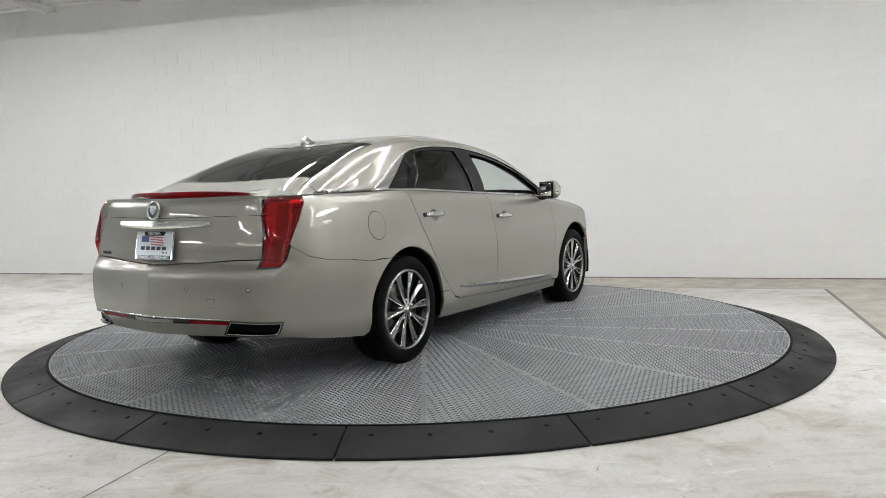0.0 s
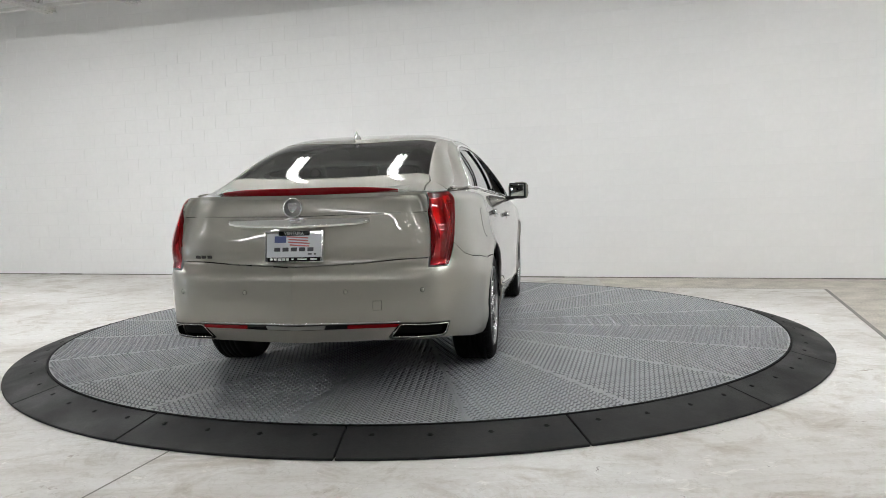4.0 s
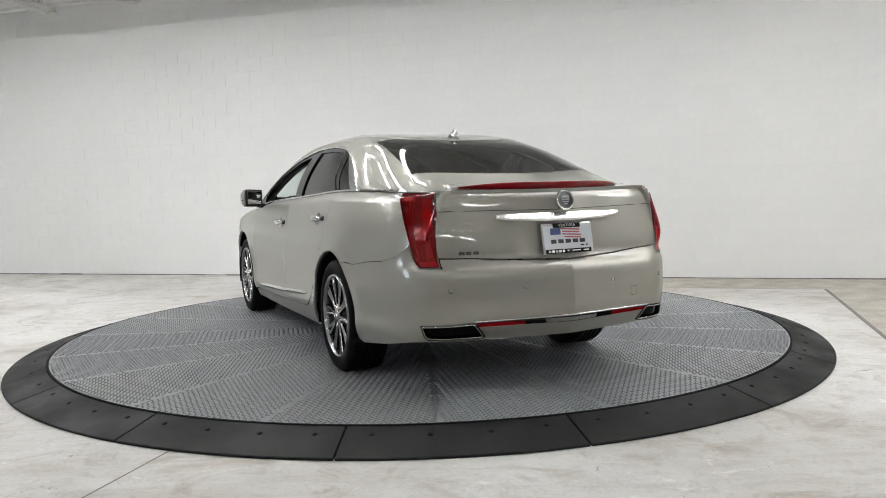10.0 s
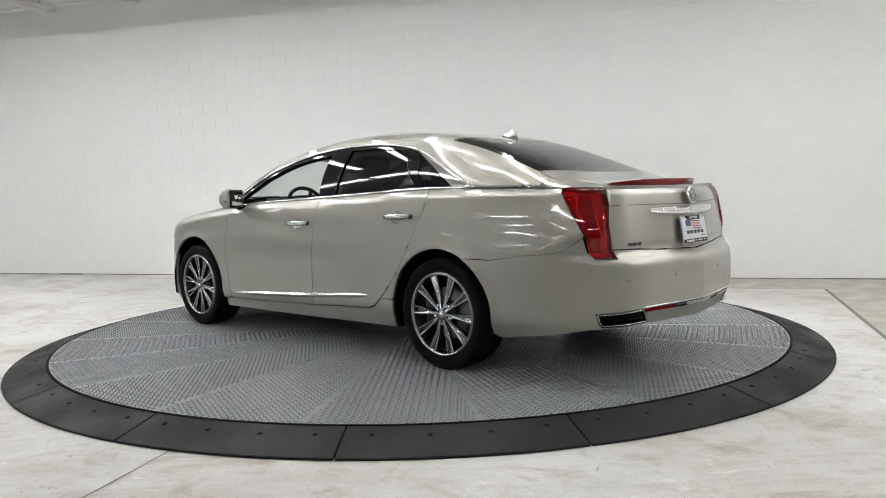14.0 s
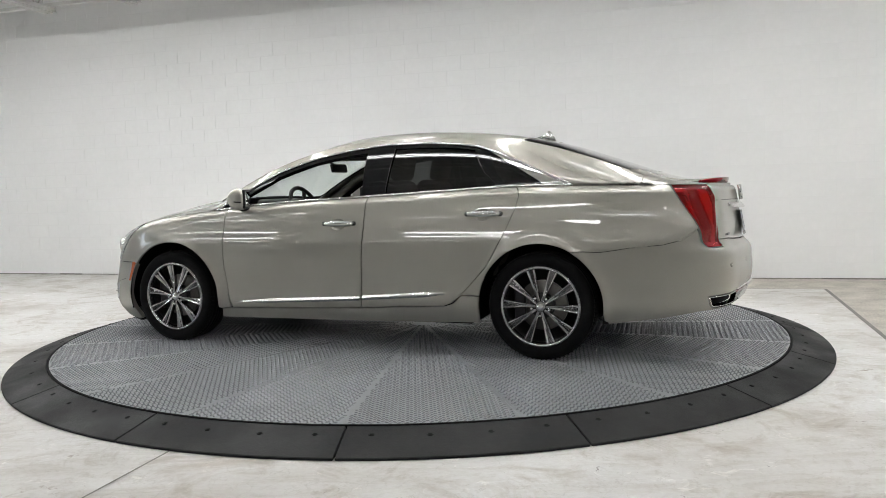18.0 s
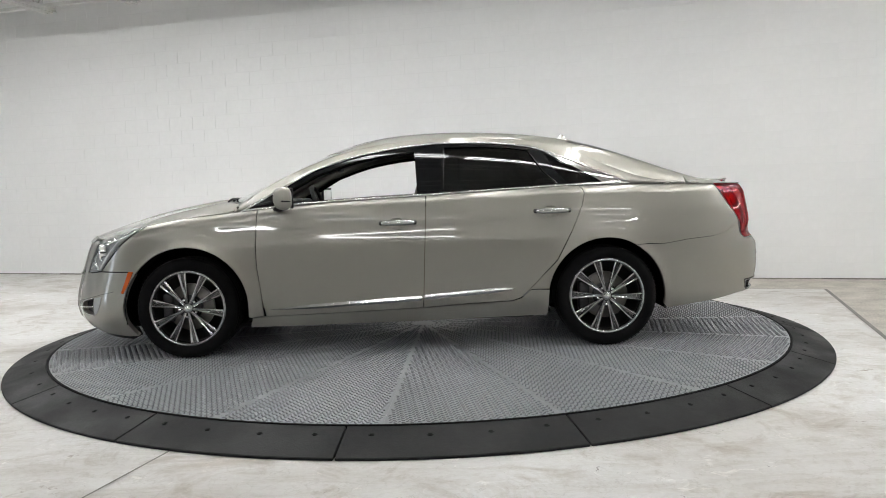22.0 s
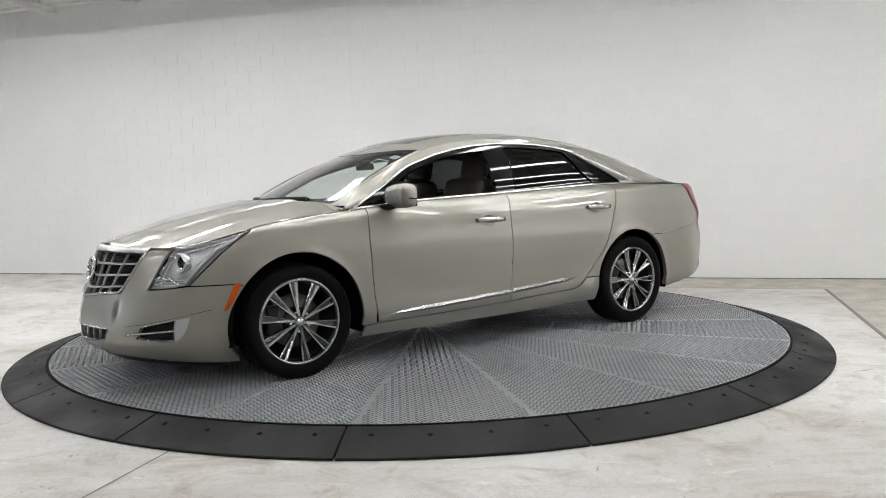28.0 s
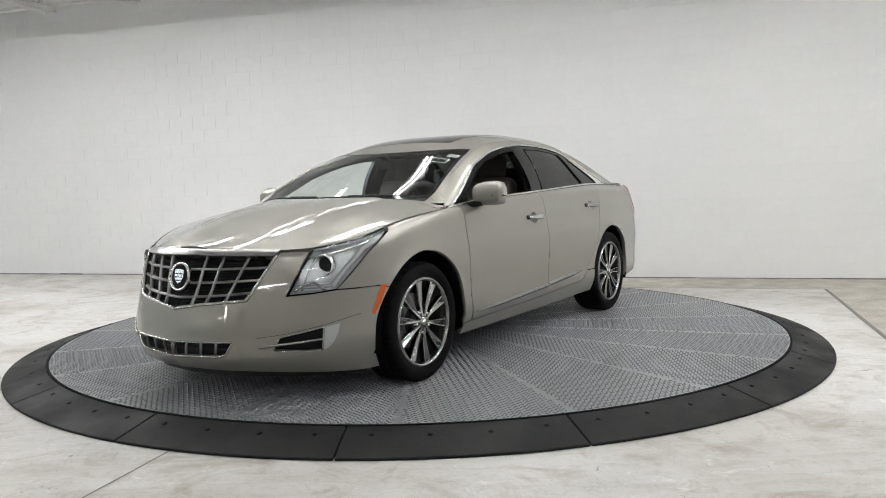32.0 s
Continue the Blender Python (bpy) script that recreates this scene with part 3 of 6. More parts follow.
def flank(u, z):
    """The lower body's side, nose and tail at arc length u and height z (left half)."""
    u, z = np.asarray(u, float), np.asarray(z, float)
    bx, by = PLAN_X(u), np.maximum(PLAN_Y(u), 0)
    wf, wr = ease(bx, 1.55, 2.2), ease(-bx, 2.12, 2.62)
    # the lamps at the corners stand more upright than the lid between them
    x = bx + wf * NOSE(z) + wr * TAIL(z) * (1 - 0.6 * ease(by, 0.69, 0.745) * ease(z, 0.72, 0.84))
    # the middle of the lower nose stands forward as a shield
    shield = ease(0.405 + 0.16 * np.clip(z - 0.33, -0.1, 0.2) - by, 0.0, 0.022)
    x = x + wf * 0.013 * shield * ease(z, 0.19, 0.25) * ease(-z, -0.60, -0.53)
    # above the shoulder crease the doors turn in to the belt line
    crease = EDGE(bx) - 0.042
    kink = 0.5 * (z - crease + np.hypot(z - crease, 0.006))
    door = DOOR(np.minimum(z, crease)) + (FLANK(EDGE(bx)) - DOOR(crease)) / 0.042 * kink
    side = ease(bx, -2.40, -2.15) * ease(-bx, -1.70, -1.15)
    y = by * (1 + (FLANK(z) + (door - FLANK(z)) * side) / 0.926 * (1 - 0.45 * wf * ease(-z, -0.5, -0.2) + 0.12 * ease(-bx, 1.7, 2.35) * ease(z, 0.8, 1.0)))
    # wheel arch lips
    for hx in (WHEEL_X, -WHEEL_X):
        d = np.hypot(bx - hx, z - HUB_Z)
        y = y + 0.010 * np.exp(-((d - 0.40) / 0.035) ** 2) * ease(by, 0.8, 0.88)
    # the edge rolls over towards the top surfaces
    top, r = EDGE(bx), EDGE_ROUND(bx)
    q = np.clip((z - (top - r)) / r, 0, 1)
    pull = r * 0.75 * (1 - np.sqrt(np.maximum(0, 1 - 0.96 * q * q)))
    du = 1e-3
    tx, ty = PLAN_X(u + du) - bx, PLAN_Y(u + du) - by
    n = np.hypot(tx, ty) + 1e-9
    x, y = x + pull * ty / n * ease(by, 0.0, 0.25) - pull * np.sign(bx) * (1 - ease(by, 0.0, 0.25)) * 0.6, y - np.abs(pull * tx / n)
    return np.stack([x, np.where(by < 1e-4, 0, y), z], -1)


def flank_edge(x):
    u = np.interp(x, SX, SU)
    return flank(u, EDGE(PLAN_X(u)))


# rail between the side windows and the roof, then the shoulder of the boot
RAIL_Y = curve((-2.36, 0.625), (-2.15, 0.690), (-1.85, 0.718), (-1.65, 0.706), (-1.45, 0.655), (-1.26, 0.615), (-1.0, 0.588), (-0.7, 0.583), (-0.3, 0.588), (0.0, 0.602),
               (0.305, 0.635), (0.59, 0.687), (0.98, 0.755), (1.12, 0.775), soft=0.1)
RAIL_Z = curve((-2.36, 1.087), (-2.15, 1.094), (-1.85, 1.113), (-1.65, 1.155), (-1.45, 1.243), (-1.26, 1.335), (-1.0, 1.416), (-0.7, 1.442), (-0.3, 1.448), (0.0, 1.432),
               (0.305, 1.378), (0.59, 1.282), (0.98, 1.085), (1.12, 0.990), soft=0.1)
ROOF_Z = curve((-2.56, 1.082), (-2.45, 1.090), (-2.3, 1.107), (-2.1, 1.162), (-1.9, 1.236), (-1.7, 1.306), (-1.5, 1.377), (-1.3, 1.430), (-1.0, 1.476), (-0.67, 1.506), (-0.34, 1.514),
               (-0.04, 1.504), (0.2, 1.474), (0.39, 1.425), (0.69, 1.304), (0.95, 1.186), (1.2, 1.075), (1.4, 0.98), soft=0.11)
BEND = curve((-2.5, 6.5), (-2.0, 8.5), (-1.5, 9.0), (-1.2, 7.5), (-0.8, 5.5), (0.0, 3.8), (0.6, 3.0), (1.3, 3.0), soft=0.15)
BOW = curve((-2.4, -0.16), (-1.9, -0.13), (-1.2, -0.10), (-0.5, 0.0), (0.3, 0.30), (0.9, 0.40), (1.3, 0.42), soft=0.15)


def roof(x, y):
    """Windscreen, roof, rear window and boot lid: height over (x, y)."""
    x, y = np.asarray(x, float), np.asarray(y, float)
    ye, ze, k = RAIL_Y(x), RAIL_Z(x), BOW(x)
    q = np.abs(y) / ye
    zc, zi = ROOF_Z(x + k * y * y), ROOF_Z(x + k * ye * ye)
    return np.stack([x, y, zc + (ze - zi) * q ** BEND(x)], -1)


BONNET_Z = curve((1.0, 1.10), (1.2, 1.078), (1.36, 1.050), (1.63, 1.000), (1.95, 0.922), (2.15, 0.868), (2.25, 0.838), (2.31, 0.815), soft=0.08)
RIM = flank_edge(np.linspace(0.98, 2.375, 160))    # the bonnet's outer edge, from the cowl to the nose


def bonnet(x, y):
    x, y = np.asarray(x, float), np.asarray(y, float)
    ye, ze = np.interp(x, RIM[:, 0], RIM[:, 1]), np.interp(x, RIM[:, 0], RIM[:, 2])
    ye = np.maximum(ye, 0.02)
    q = np.clip(np.abs(y) / ye, 0, 1.2)
    zc, zi = BONNET_Z(x + 0.05 * (y / 0.6) ** 2), BONNET_Z(x + 0.05 * (ye / 0.6) ** 2)
    # soft ridges along the raised centre
    ridge = 0.009 * ease(0.50 - 0.16 * (x - 1.2) - np.abs(y), 0.0, 0.045) * ease(-x, -2.20, -1.75)
    return np.stack([x, y, zc + (ze - zi) * q ** 2.6 + ridge], -1)


def cabin_side(x, z):
    """The plane of the side windows between belt and rail."""
    x, z = np.asarray(x, float), np.asarray(z, float)
    e = flank_edge(np.clip(x, -2.2, 1.12))
    zb, yb = e[..., 2], e[..., 1] - 0.004
    zr, yr = RAIL_Z(x), RAIL_Y(x)
    q = np.clip((z - zb) / np.maximum(zr - zb, 0.02), -0.3, 1.2)
    y = yb + (yr - yb) * q + 0.034 * np.clip(4 * q * (1 - q), -0.5, 1)
    return np.stack([x, y, z], -1)


# ---- trimmed panels ----
def inside(pts, poly):
    """Which of the points (n, 2) lie in the polygon."""
    poly = np.asarray(poly, float)
    x, y = pts[:, 0], pts[:, 1]
    r = np.zeros(len(pts), bool)
    for (x0, y0), (x1, y1) in zip(poly, np.roll(poly, -1, axis=0)):
        hit = (y0 > y) != (y1 > y)
        r ^= hit & (x < (x1 - x0) * (y - y0) / (y1 - y0 + 1e-12) + x0)
    return r


def refine(poly, step):
    out = []
    for p, q in zip(poly, poly[1:] + poly[:1]):
        n = max(1, int(math.hypot(q[0] - p[0], q[1] - p[1]) / step + 0.5))
        out += [(p[0] + (q[0] - p[0]) * i / n, p[1] + (q[1] - p[1]) * i / n) for i in range(n)]
    return out


def smooth_poly(poly, sharp=(), per=6):
    """Catmull-Rom through the corners but for those numbered sharp."""
    n, out = len(poly), []
    for i in range(n):
        p = [Vector((*poly[(i + k) % n], 0)) for k in (-1, 0, 1, 2)]
        a = p[0] if i not in sharp else p[1]
        d = p[3] if (i + 1) % n not in sharp else p[2]
        for k in range(per):
            t = k / per
            q = 0.5 * (2 * p[1] + (p[2] - a) * t + (2 * a - 5 * p[1] + 4 * p[2] - d) * t * t + (3 * p[1] - a - 3 * p[2] + d) * t ** 3)
            out.append((q.x, q.y))
    return out


def shrink(poly, gap):
    """Moves the outline inwards by the shut line's half width."""
    area = sum(p[0] * q[1] - q[0] * p[1] for p, q in zip(poly, poly[1:] + poly[:1]))
    s = 1 if area > 0 else -1
    n, out = len(poly), []
    for i in range(n):
        a, b, c = (Vector(poly[(i + k) % n]) for k in (-1, 0, 1))
        d1, d2 = (b - a), (c - b)
        if d1.length < 1e-7 or d2.length < 1e-7:
            out.append(tuple(b))
            continue
        n1, n2 = Vector((-d1.y, d1.x)).normalized() * s, Vector((-d2.y, d2.x)).normalized() * s
        m = n1 + n2
        m = m / max(m.length_squared / 2, 0.35)
        out.append((b.x + m.x * gap, b.y + m.y * gap))
    return out


def add_patch(bm, fn, poly, sign=1, step=0.03, gap=0.0028, depth=0.016, holes=(), lift=0.0, slot=0):
    """Adds the part of the surface fn that lies in poly, with its edges turned in by depth. sign -1 mirrors it to the right side.
    lift raises it off the surface. Returns analytic normals by vertex."""
    poly = [tuple(map(float, p)) for p in poly]
    if gap:
        poly = shrink(poly, gap)
    loops = [refine(poly, step * 0.7)] + [refine([tuple(map(float, p)) for p in h], step * 0.7) for h in holes]
    pts, edges = [], []
    for lp in loops:
        b = len(pts)
        pts += lp
        edges += [(b + i, b + (i + 1) % len(lp)) for i in range(len(lp))]
    P = np.array(loops[0])
    lo, hi = P.min(0), P.max(0)
    gx, gy = np.meshgrid(np.arange(lo[0] + step / 2, hi[0], step), np.arange(lo[1] + step / 2, hi[1], step))
    G = np.stack([gx.ravel(), gy.ravel()], -1)
    if len(G):
        ok = inside(G, loops[0])
        for h in loops[1:]:
            ok &= ~inside(G, h)
        R = np.array(pts)
        G = G[ok]
        if len(G):
            near = np.array([np.min((R[:, 0] - g[0]) ** 2 + (R[:, 1] - g[1]) ** 2) for g in G])
            G = G[near > (0.35 * step) ** 2]
            pts = pts + [tuple(g) for g in G]
    v2, e2, f2, ov, oe, of = delaunay_2d_cdt([Vector(p) for p in pts], edges, [], 0, 1e-6)
    V = np.array([(v.x, v.y) for v in v2])
    F = np.array([f for f in f2 if len(f) == 3])
    mid = V[F].mean(1)
    ok = inside(mid, loops[0])
    for h in loops[1:]:
        ok &= ~inside(mid, h)
    F = F[ok]
    e = 2e-3
    X = fn(V[:, 0], V[:, 1])
    dU, dV = fn(V[:, 0] + e, V[:, 1]) - fn(V[:, 0] - e, V[:, 1]), fn(V[:, 0], V[:, 1] + e) - fn(V[:, 0], V[:, 1] - e)
    Nn = np.cross(dU, dV)
    ln = np.linalg.norm(Nn, axis=1, keepdims=True)
    Nn = Nn / np.maximum(ln, 1e-9)
    # outward: away from the car's middle line
    out = X - np.array([0.0, 0.0, 0.55]) * 1.0
    out[:, 0] *= 0.35
    flip = np.sum(Nn * out, axis=1).sum() < 0
    if flip:
        Nn = -Nn
    X = X + Nn * lift
    if sign < 0:
        X, Nn = X * [1, -1, 1], Nn * [1, -1, 1]
    key = bm.verts.layers.float_vector.get("nrm") or bm.verts.layers.float_vector.new("nrm")
    vs = []
    for p, n in zip(X, Nn):
        v = bm.verts.new(p)
        v[key] = n
        vs.append(v)
    count = {}
    for f in F:
        a, b, c = (X[i] for i in f)
        if np.dot(np.cross(b - a, c - a), Nn[f[0]]) < 0:
            f = f[::-1]
        try:
            fc = bm.faces.new([vs[i] for i in f])
        except ValueError:
            continue
        fc.material_index = slot
        for i in range(3):
            k = (int(f[i]), int(f[(i + 1) % 3]))
            count[k] = count.get(k, 0) + 1
    if depth:
        border = [k for k in count if (k[1], k[0]) not in count]
        tw = {}
        for a, b in border:
            q = []
            for i in (a, b):
                if i not in tw:
                    o, w = bm.verts.new(X[i]), bm.verts.new(X[i] - Nn[i] * depth)
                    tw[i] = (o, w)
                q.append(tw[i])
            fc = bm.faces.new((q[1][0], q[0][0], q[0][1], q[1][1]))
            fc.material_index = slot
    for v in [v for v in bm.verts if not v.link_faces]:
        bm.verts.remove(v)
    return bm


def panel(name, mat, parent, patches, label=""):
    """One part of patches (dictionaries for add_patch), shaded by the surfaces' own normals."""
    bm = bmesh.new()
    for p in patches:
        add_patch(bm, **p)
    key = bm.verts.layers.float_vector["nrm"]
    bm.normal_update()
    bm.verts.index_update()
    nrm = [tuple(v[key]) if v[key].length > 0.5 else tuple(v.normal) for v in bm.verts]
    ob = part(name, bm, mat, parent, label)
    ob.data.normals_split_custom_set_from_vertices(nrm)
    return ob


def arc_pts(cx, cz, r, a0, a1, n=18):
    return [(cx + r * math.cos(radians(a0 + (a1 - a0) * i / n)), cz + r * math.sin(radians(a0 + (a1 - a0) * i / n))) for i in range(n + 1)]


def on_side(pts):
    """(x, z) outline to the flank's own (arc length, z)."""
    return [(u_at_x(x), z) for x, z in pts]


def edge_run(x0, x1, n=12, drop=0.0):
    return [(x0 + (x1 - x0) * i / n, float(EDGE(x0 + (x1 - x0) * i / n)) - drop) for i in range(n + 1)]


HANDLES = ((-0.0135, 0.874), (-1.057, 0.926))    # (x, z) of the door handles


def cup_outline(xc, zc):
    return on_side([(xc + 0.012 + 0.056 * math.cos(a), zc - 0.002 + 0.040 * math.sin(a)) for a in np.linspace(0, 2 * math.pi, 24, endpoint=False)])


LABEL_CAR = "champagne metallic four-door saloon car with chrome trim and tinted rear windows"
car = thing("car", LABEL_CAR, "car")

F_ARCH, R_ARCH = 0.412, 0.398
DOOR_FRONT = [(0.893, 0.271), (0.915, 0.40), (0.938, 0.60), (0.942, 0.75), (0.935, 0.90), (0.930, 0.992)]
DOOR_MID = [(-0.171, 0.300), (-0.185, 0.60), (-0.198, 0.85), (-0.207, 1.056)]
DOOR_REAR = [(-0.776, 0.329), (-0.835, 0.350), (-0.872, 0.385), (-0.945, 0.455), (-1.082, 0.600), (-1.19, 0.80), (-1.262, 0.96), (-1.282, 1.04), (-1.272, 1.075), (-1.250, 1.098)]
TAIL_SEAM = [(-1.80, 0.684), (-1.989, 0.712), (-2.16, 0.726), (-2.28, 0.752), (-2.355, 0.800), (-2.372, 0.815)]
LAMP_FRONT = [(-2.205, 1.080), (-2.240, 1.03), (-2.290, 0.955), (-2.345, 0.885), (-2.382, 0.825), (-2.418, 0.755), (-2.443, 0.702)]


DLO_TOP = [(1.060, 0.968), (0.90, 1.052), (0.733, 1.147), (0.553, 1.247), (0.40, 1.297), (0.268, 1.337), (0.12, 1.366), (-0.018, 1.389), (-0.267, 1.414), (-0.607, 1.412), (-0.80, 1.396),
           (-0.967, 1.370), (-1.123, 1.312), (-1.25, 1.258), (-1.354, 1.211), (-1.50, 1.147), (-1.612, 1.098)]


def build_flank(s):
    # front wing
    fender = ([(0.905, 0.272)] + [(0.99, 0.262)] + arc_pts(WHEEL_X, HUB_Z, F_ARCH, 190, 36, 22) + [(1.80, 0.598), (2.025, 0.597)]
              + [(1.965, 0.68), (1.885, 0.775), (1.80, 0.845), (1.712, 0.888)] + edge_run(1.70, 0.93, 14) + DOOR_FRONT[::-1][1:-1])
    panel("front_wing", M_PAINT, car, [dict(fn=flank, poly=on_side(fender), sign=s)])
    front = DOOR_FRONT + edge_run(0.90, -0.207, 14)[1:] + DOOR_MID[::-1][1:] + [(0.35, 0.2835)]
    panel("front_door", M_PAINT, car, [dict(fn=flank, poly=on_side(front), sign=s, holes=(cup_outline(*HANDLES[0]),), depth=0.010)])
    rear = DOOR_MID + edge_run(-0.22, -1.25, 14)[1:] + DOOR_REAR[::-1][1:] + [(-0.45, 0.3165)]
    panel("rear_door", M_PAINT, car, [dict(fn=flank, poly=on_side(rear), sign=s, holes=(cup_outline(*HANDLES[1]),), depth=0.010)])
    sill = [(1.005, 0.195), (0.985, 0.258), (0.893, 0.268), (0.35, 0.280), (-0.171, 0.297), (-0.45, 0.313), (-0.776, 0.325), (-0.84, 0.346), (-0.90, 0.40),
            (-1.025, 0.40), (-1.020, 0.34), (-1.016, 0.27), (-1.010, 0.222), (-0.08, 0.203)]
    panel("sill", M_PAINT, car, [dict(fn=flank, poly=on_side(sill), sign=s, gap=0.001)])
    quarter = ([(-0.905, 0.403), (-0.985, 0.403)] + arc_pts(-WHEEL_X, HUB_Z, R_ARCH, 9, 120, 18) + [(-1.70, 0.690)] + TAIL_SEAM + LAMP_FRONT[:5][::-1]
               + edge_run(-2.19, -1.25, 14) + DOOR_REAR[::-1][1:-2])
    rail = [(x, float(RAIL_Z(x)) + 0.004) for x in np.linspace(-2.10, -0.95, 60)]
    sail = [(x, float(EDGE(x)) - 0.001) for x in np.linspace(-1.63, -2.10, 48)] + rail + [(x, z - 0.002) for x, z in DLO_TOP[11:]]
    panel("quarter_panel", M_PAINT, car, [dict(fn=flank, poly=on_side(quarter), sign=s), dict(fn=cabin_side, poly=sail, sign=s, gap=0, lift=0.002, step=0.012, depth=0.006)])
    # roof rail and windscreen pillar above the windows
    rail = [(x, float(RAIL_Z(x)) + 0.004) for x in np.linspace(1.115, -0.96, 36)]
    low = [(x, z - 0.002) for x, z in DLO_TOP[11::-1]]
    panel("roof_rail", M_PAINT, car, [dict(fn=cabin_side, poly=rail + low, sign=s, gap=0)])
    # small round fuel flap on the right side
    if s < 0:
        flap = [(-1.70 + 0.078 * math.cos(a), 0.890 + 0.084 * math.sin(a)) for a in np.linspace(0, 2 * math.pi, 28, endpoint=False)]
        panel("fuel_flap", M_PAINT, car, [dict(fn=flank, poly=on_side(flap), sign=s, lift=0.0022, depth=0.006, gap=0)])
        ringp = [(-1.70 + 0.0815 * math.cos(a), 0.890 + 0.0875 * math.sin(a)) for a in np.linspace(0, 2 * math.pi, 28, endpoint=False)]
        panel("flap_gap", M_DARK, car, [dict(fn=flank, poly=on_side(ringp), sign=s, lift=0.0007, depth=0, gap=0)])




build_flank(1)
build_flank(-1)


def nose_panels():
    uf, us = u_front, u_at_x
    outer = ([(uf(0.0), 0.190), (uf(0.0), 0.500), (uf(0.20), 0.528), (uf(0.425), 0.548), (uf(0.535), 0.792)]
             + [(us(2.19), 0.796), (us(2.147), 0.792), (us(2.196), 0.570), (us(2.11), 0.580), (us(2.025), 0.593), (us(1.80), 0.594)]
             + [(us(x), z) for x, z in arc_pts(WHEEL_X, HUB_Z, F_ARCH, 36, -27, 12)] + [(us(1.86), 0.150), (uf(0.72), 0.166), (uf(0.4), 0.186)])
    low = [(uf(0.002), 0.262), (uf(0.002), 0.340), (uf(0.30), 0.346), (uf(0.385), 0.350), (uf(0.345), 0.282), (uf(0.30), 0.270)]
    fog = [(uf(0.565), 0.302), (uf(0.595), 0.368), (us(2.056), 0.412), (us(2.06), 0.292), (uf(0.70), 0.290)]
    lamp = [(us(2.058), 0.292), (us(2.054), 0.412), (us(1.992), 0.428), (us(1.998), 0.385), (us(2.015), 0.335), (us(2.035), 0.305)]
    skin = [dict(fn=flank, poly=outer, sign=s, gap=0.0, holes=(low, fog), step=0.026, depth=0.03) for s in (1, -1)]
    bumper = panel("front_bumper", M_PAINT, car, skin)
    # lower grille: dark recess, frame, ribs
    panel("lower_grille", M_BLACK, bumper, [dict(fn=flank, poly=low, sign=s, gap=0, lift=-0.03, depth=0) for s in (1, -1)])
    frame_bm = bmesh.new()
    for s in (1, -1):
        add_tube(frame_bm, mirror(on_flank(fine(low[1:] + [low[0]], 50), -0.002), s), 0.006, 6)
    part("grille_frame", frame_bm, M_SATIN, bumper)
    for s in (1, -1):
        for yy in (0.09, 0.19, 0.285):
            part("rib", tube(mirror(on_flank([(uf(yy - 0.006), 0.266), (uf(yy + 0.006), 0.343)], -0.012), s), 0.0055, 6, 1.3), M_GRILLE, bumper)
        part("rib", tube(mirror(on_flank([(uf(y), 0.306 + 0.012 * y) for y in np.linspace(0, 0.36, 9)], -0.02), s), 0.0035, 5), M_BLACK, bumper)
    part("rib", tube(on_flank([(uf(0), 0.262), (uf(0), 0.34)], -0.012), 0.0055, 6, 1.3), M_GRILLE, bumper)
    for s in (1, -1):
        panel("fog_recess", M_BLACK, bumper, [dict(fn=flank, poly=fog, sign=s, gap=0, lift=-0.035, depth=0)])
        part("fog_trim", tube(mirror(on_flank(fine([(uf(0.50), 0.319), (uf(0.60), 0.333), (us(2.06), 0.352)], 24), 0.003), s), 0.007, 6), M_SATIN, bumper)
        part("fog_trim", tube(mirror(on_flank(fine([fog[1], fog[2], fog[3], fog[4], fog[0], fog[1]], 60), 0.001), s), 0.0035, 6), M_SATIN, bumper)
        # shade of the bumper's crease drawn as a thin dark rod
        part("crease", tube(mirror(on_flank(fine([(uf(0.49), 0.366), (uf(0.62), 0.386), (us(2.056), 0.422), (us(1.95), 0.452), (us(1.90), 0.463)], 40), 0.0), s), 0.001, 4), M_DARK, bumper)
        panel("daytime_lamp", M_WHITE_LENS, bumper, [dict(fn=flank, poly=lamp, sign=s, gap=0.002, lift=0.004, depth=0.02)], "frosted white corner lamp")
        mark = [(us(1.766), 0.600), (us(1.803), 0.600), (us(1.848), 0.455), (us(1.832), 0.450), (us(1.80), 0.51)]
        panel("side_marker", M_AMBER, bumper, [dict(fn=flank, poly=mark, sign=s, gap=0, lift=0.003, depth=0.012)], "amber side marker lamp")
    # chin below the skin
    panel("chin", M_BLACK, bumper, [dict(fn=flank, poly=[(uf(0), 0.140), (uf(0), 0.195), (uf(0.4), 0.190), (uf(0.72), 0.170), (us(1.86), 0.153), (us(1.86), 0.125), (uf(0.7), 0.130)],
                                         sign=s, gap=0, lift=-0.012, depth=0.1) for s in (1, -1)])

    # main grille
    grille = [(uf(0.0), 0.504), (uf(0.20), 0.532), (uf(0.420), 0.552), (uf(0.528), 0.788), (uf(0.53), 0.803), (uf(0.3), 0.808), (uf(0.0), 0.812)]
    face = part("grille", bmesh.new(), M_BLACK, car)
    panel("backing", M_BLACK, face, [dict(fn=flank, poly=grille, sign=s, gap=0, lift=-0.055, depth=0) for s in (1, -1)])
    # wide bright band along the top
    band = [(uf(0.0), 0.782), (uf(0.0), 0.812), (uf(0.3), 0.808), (uf(0.53), 0.803), (uf(0.522), 0.775), (uf(0.3), 0.778)]
    panel("top_band", M_GRILLE, face, [dict(fn=flank, poly=band, sign=s, gap=0, lift=0.006, depth=0.05) for s in (1, -1)], "broad satin silver band")
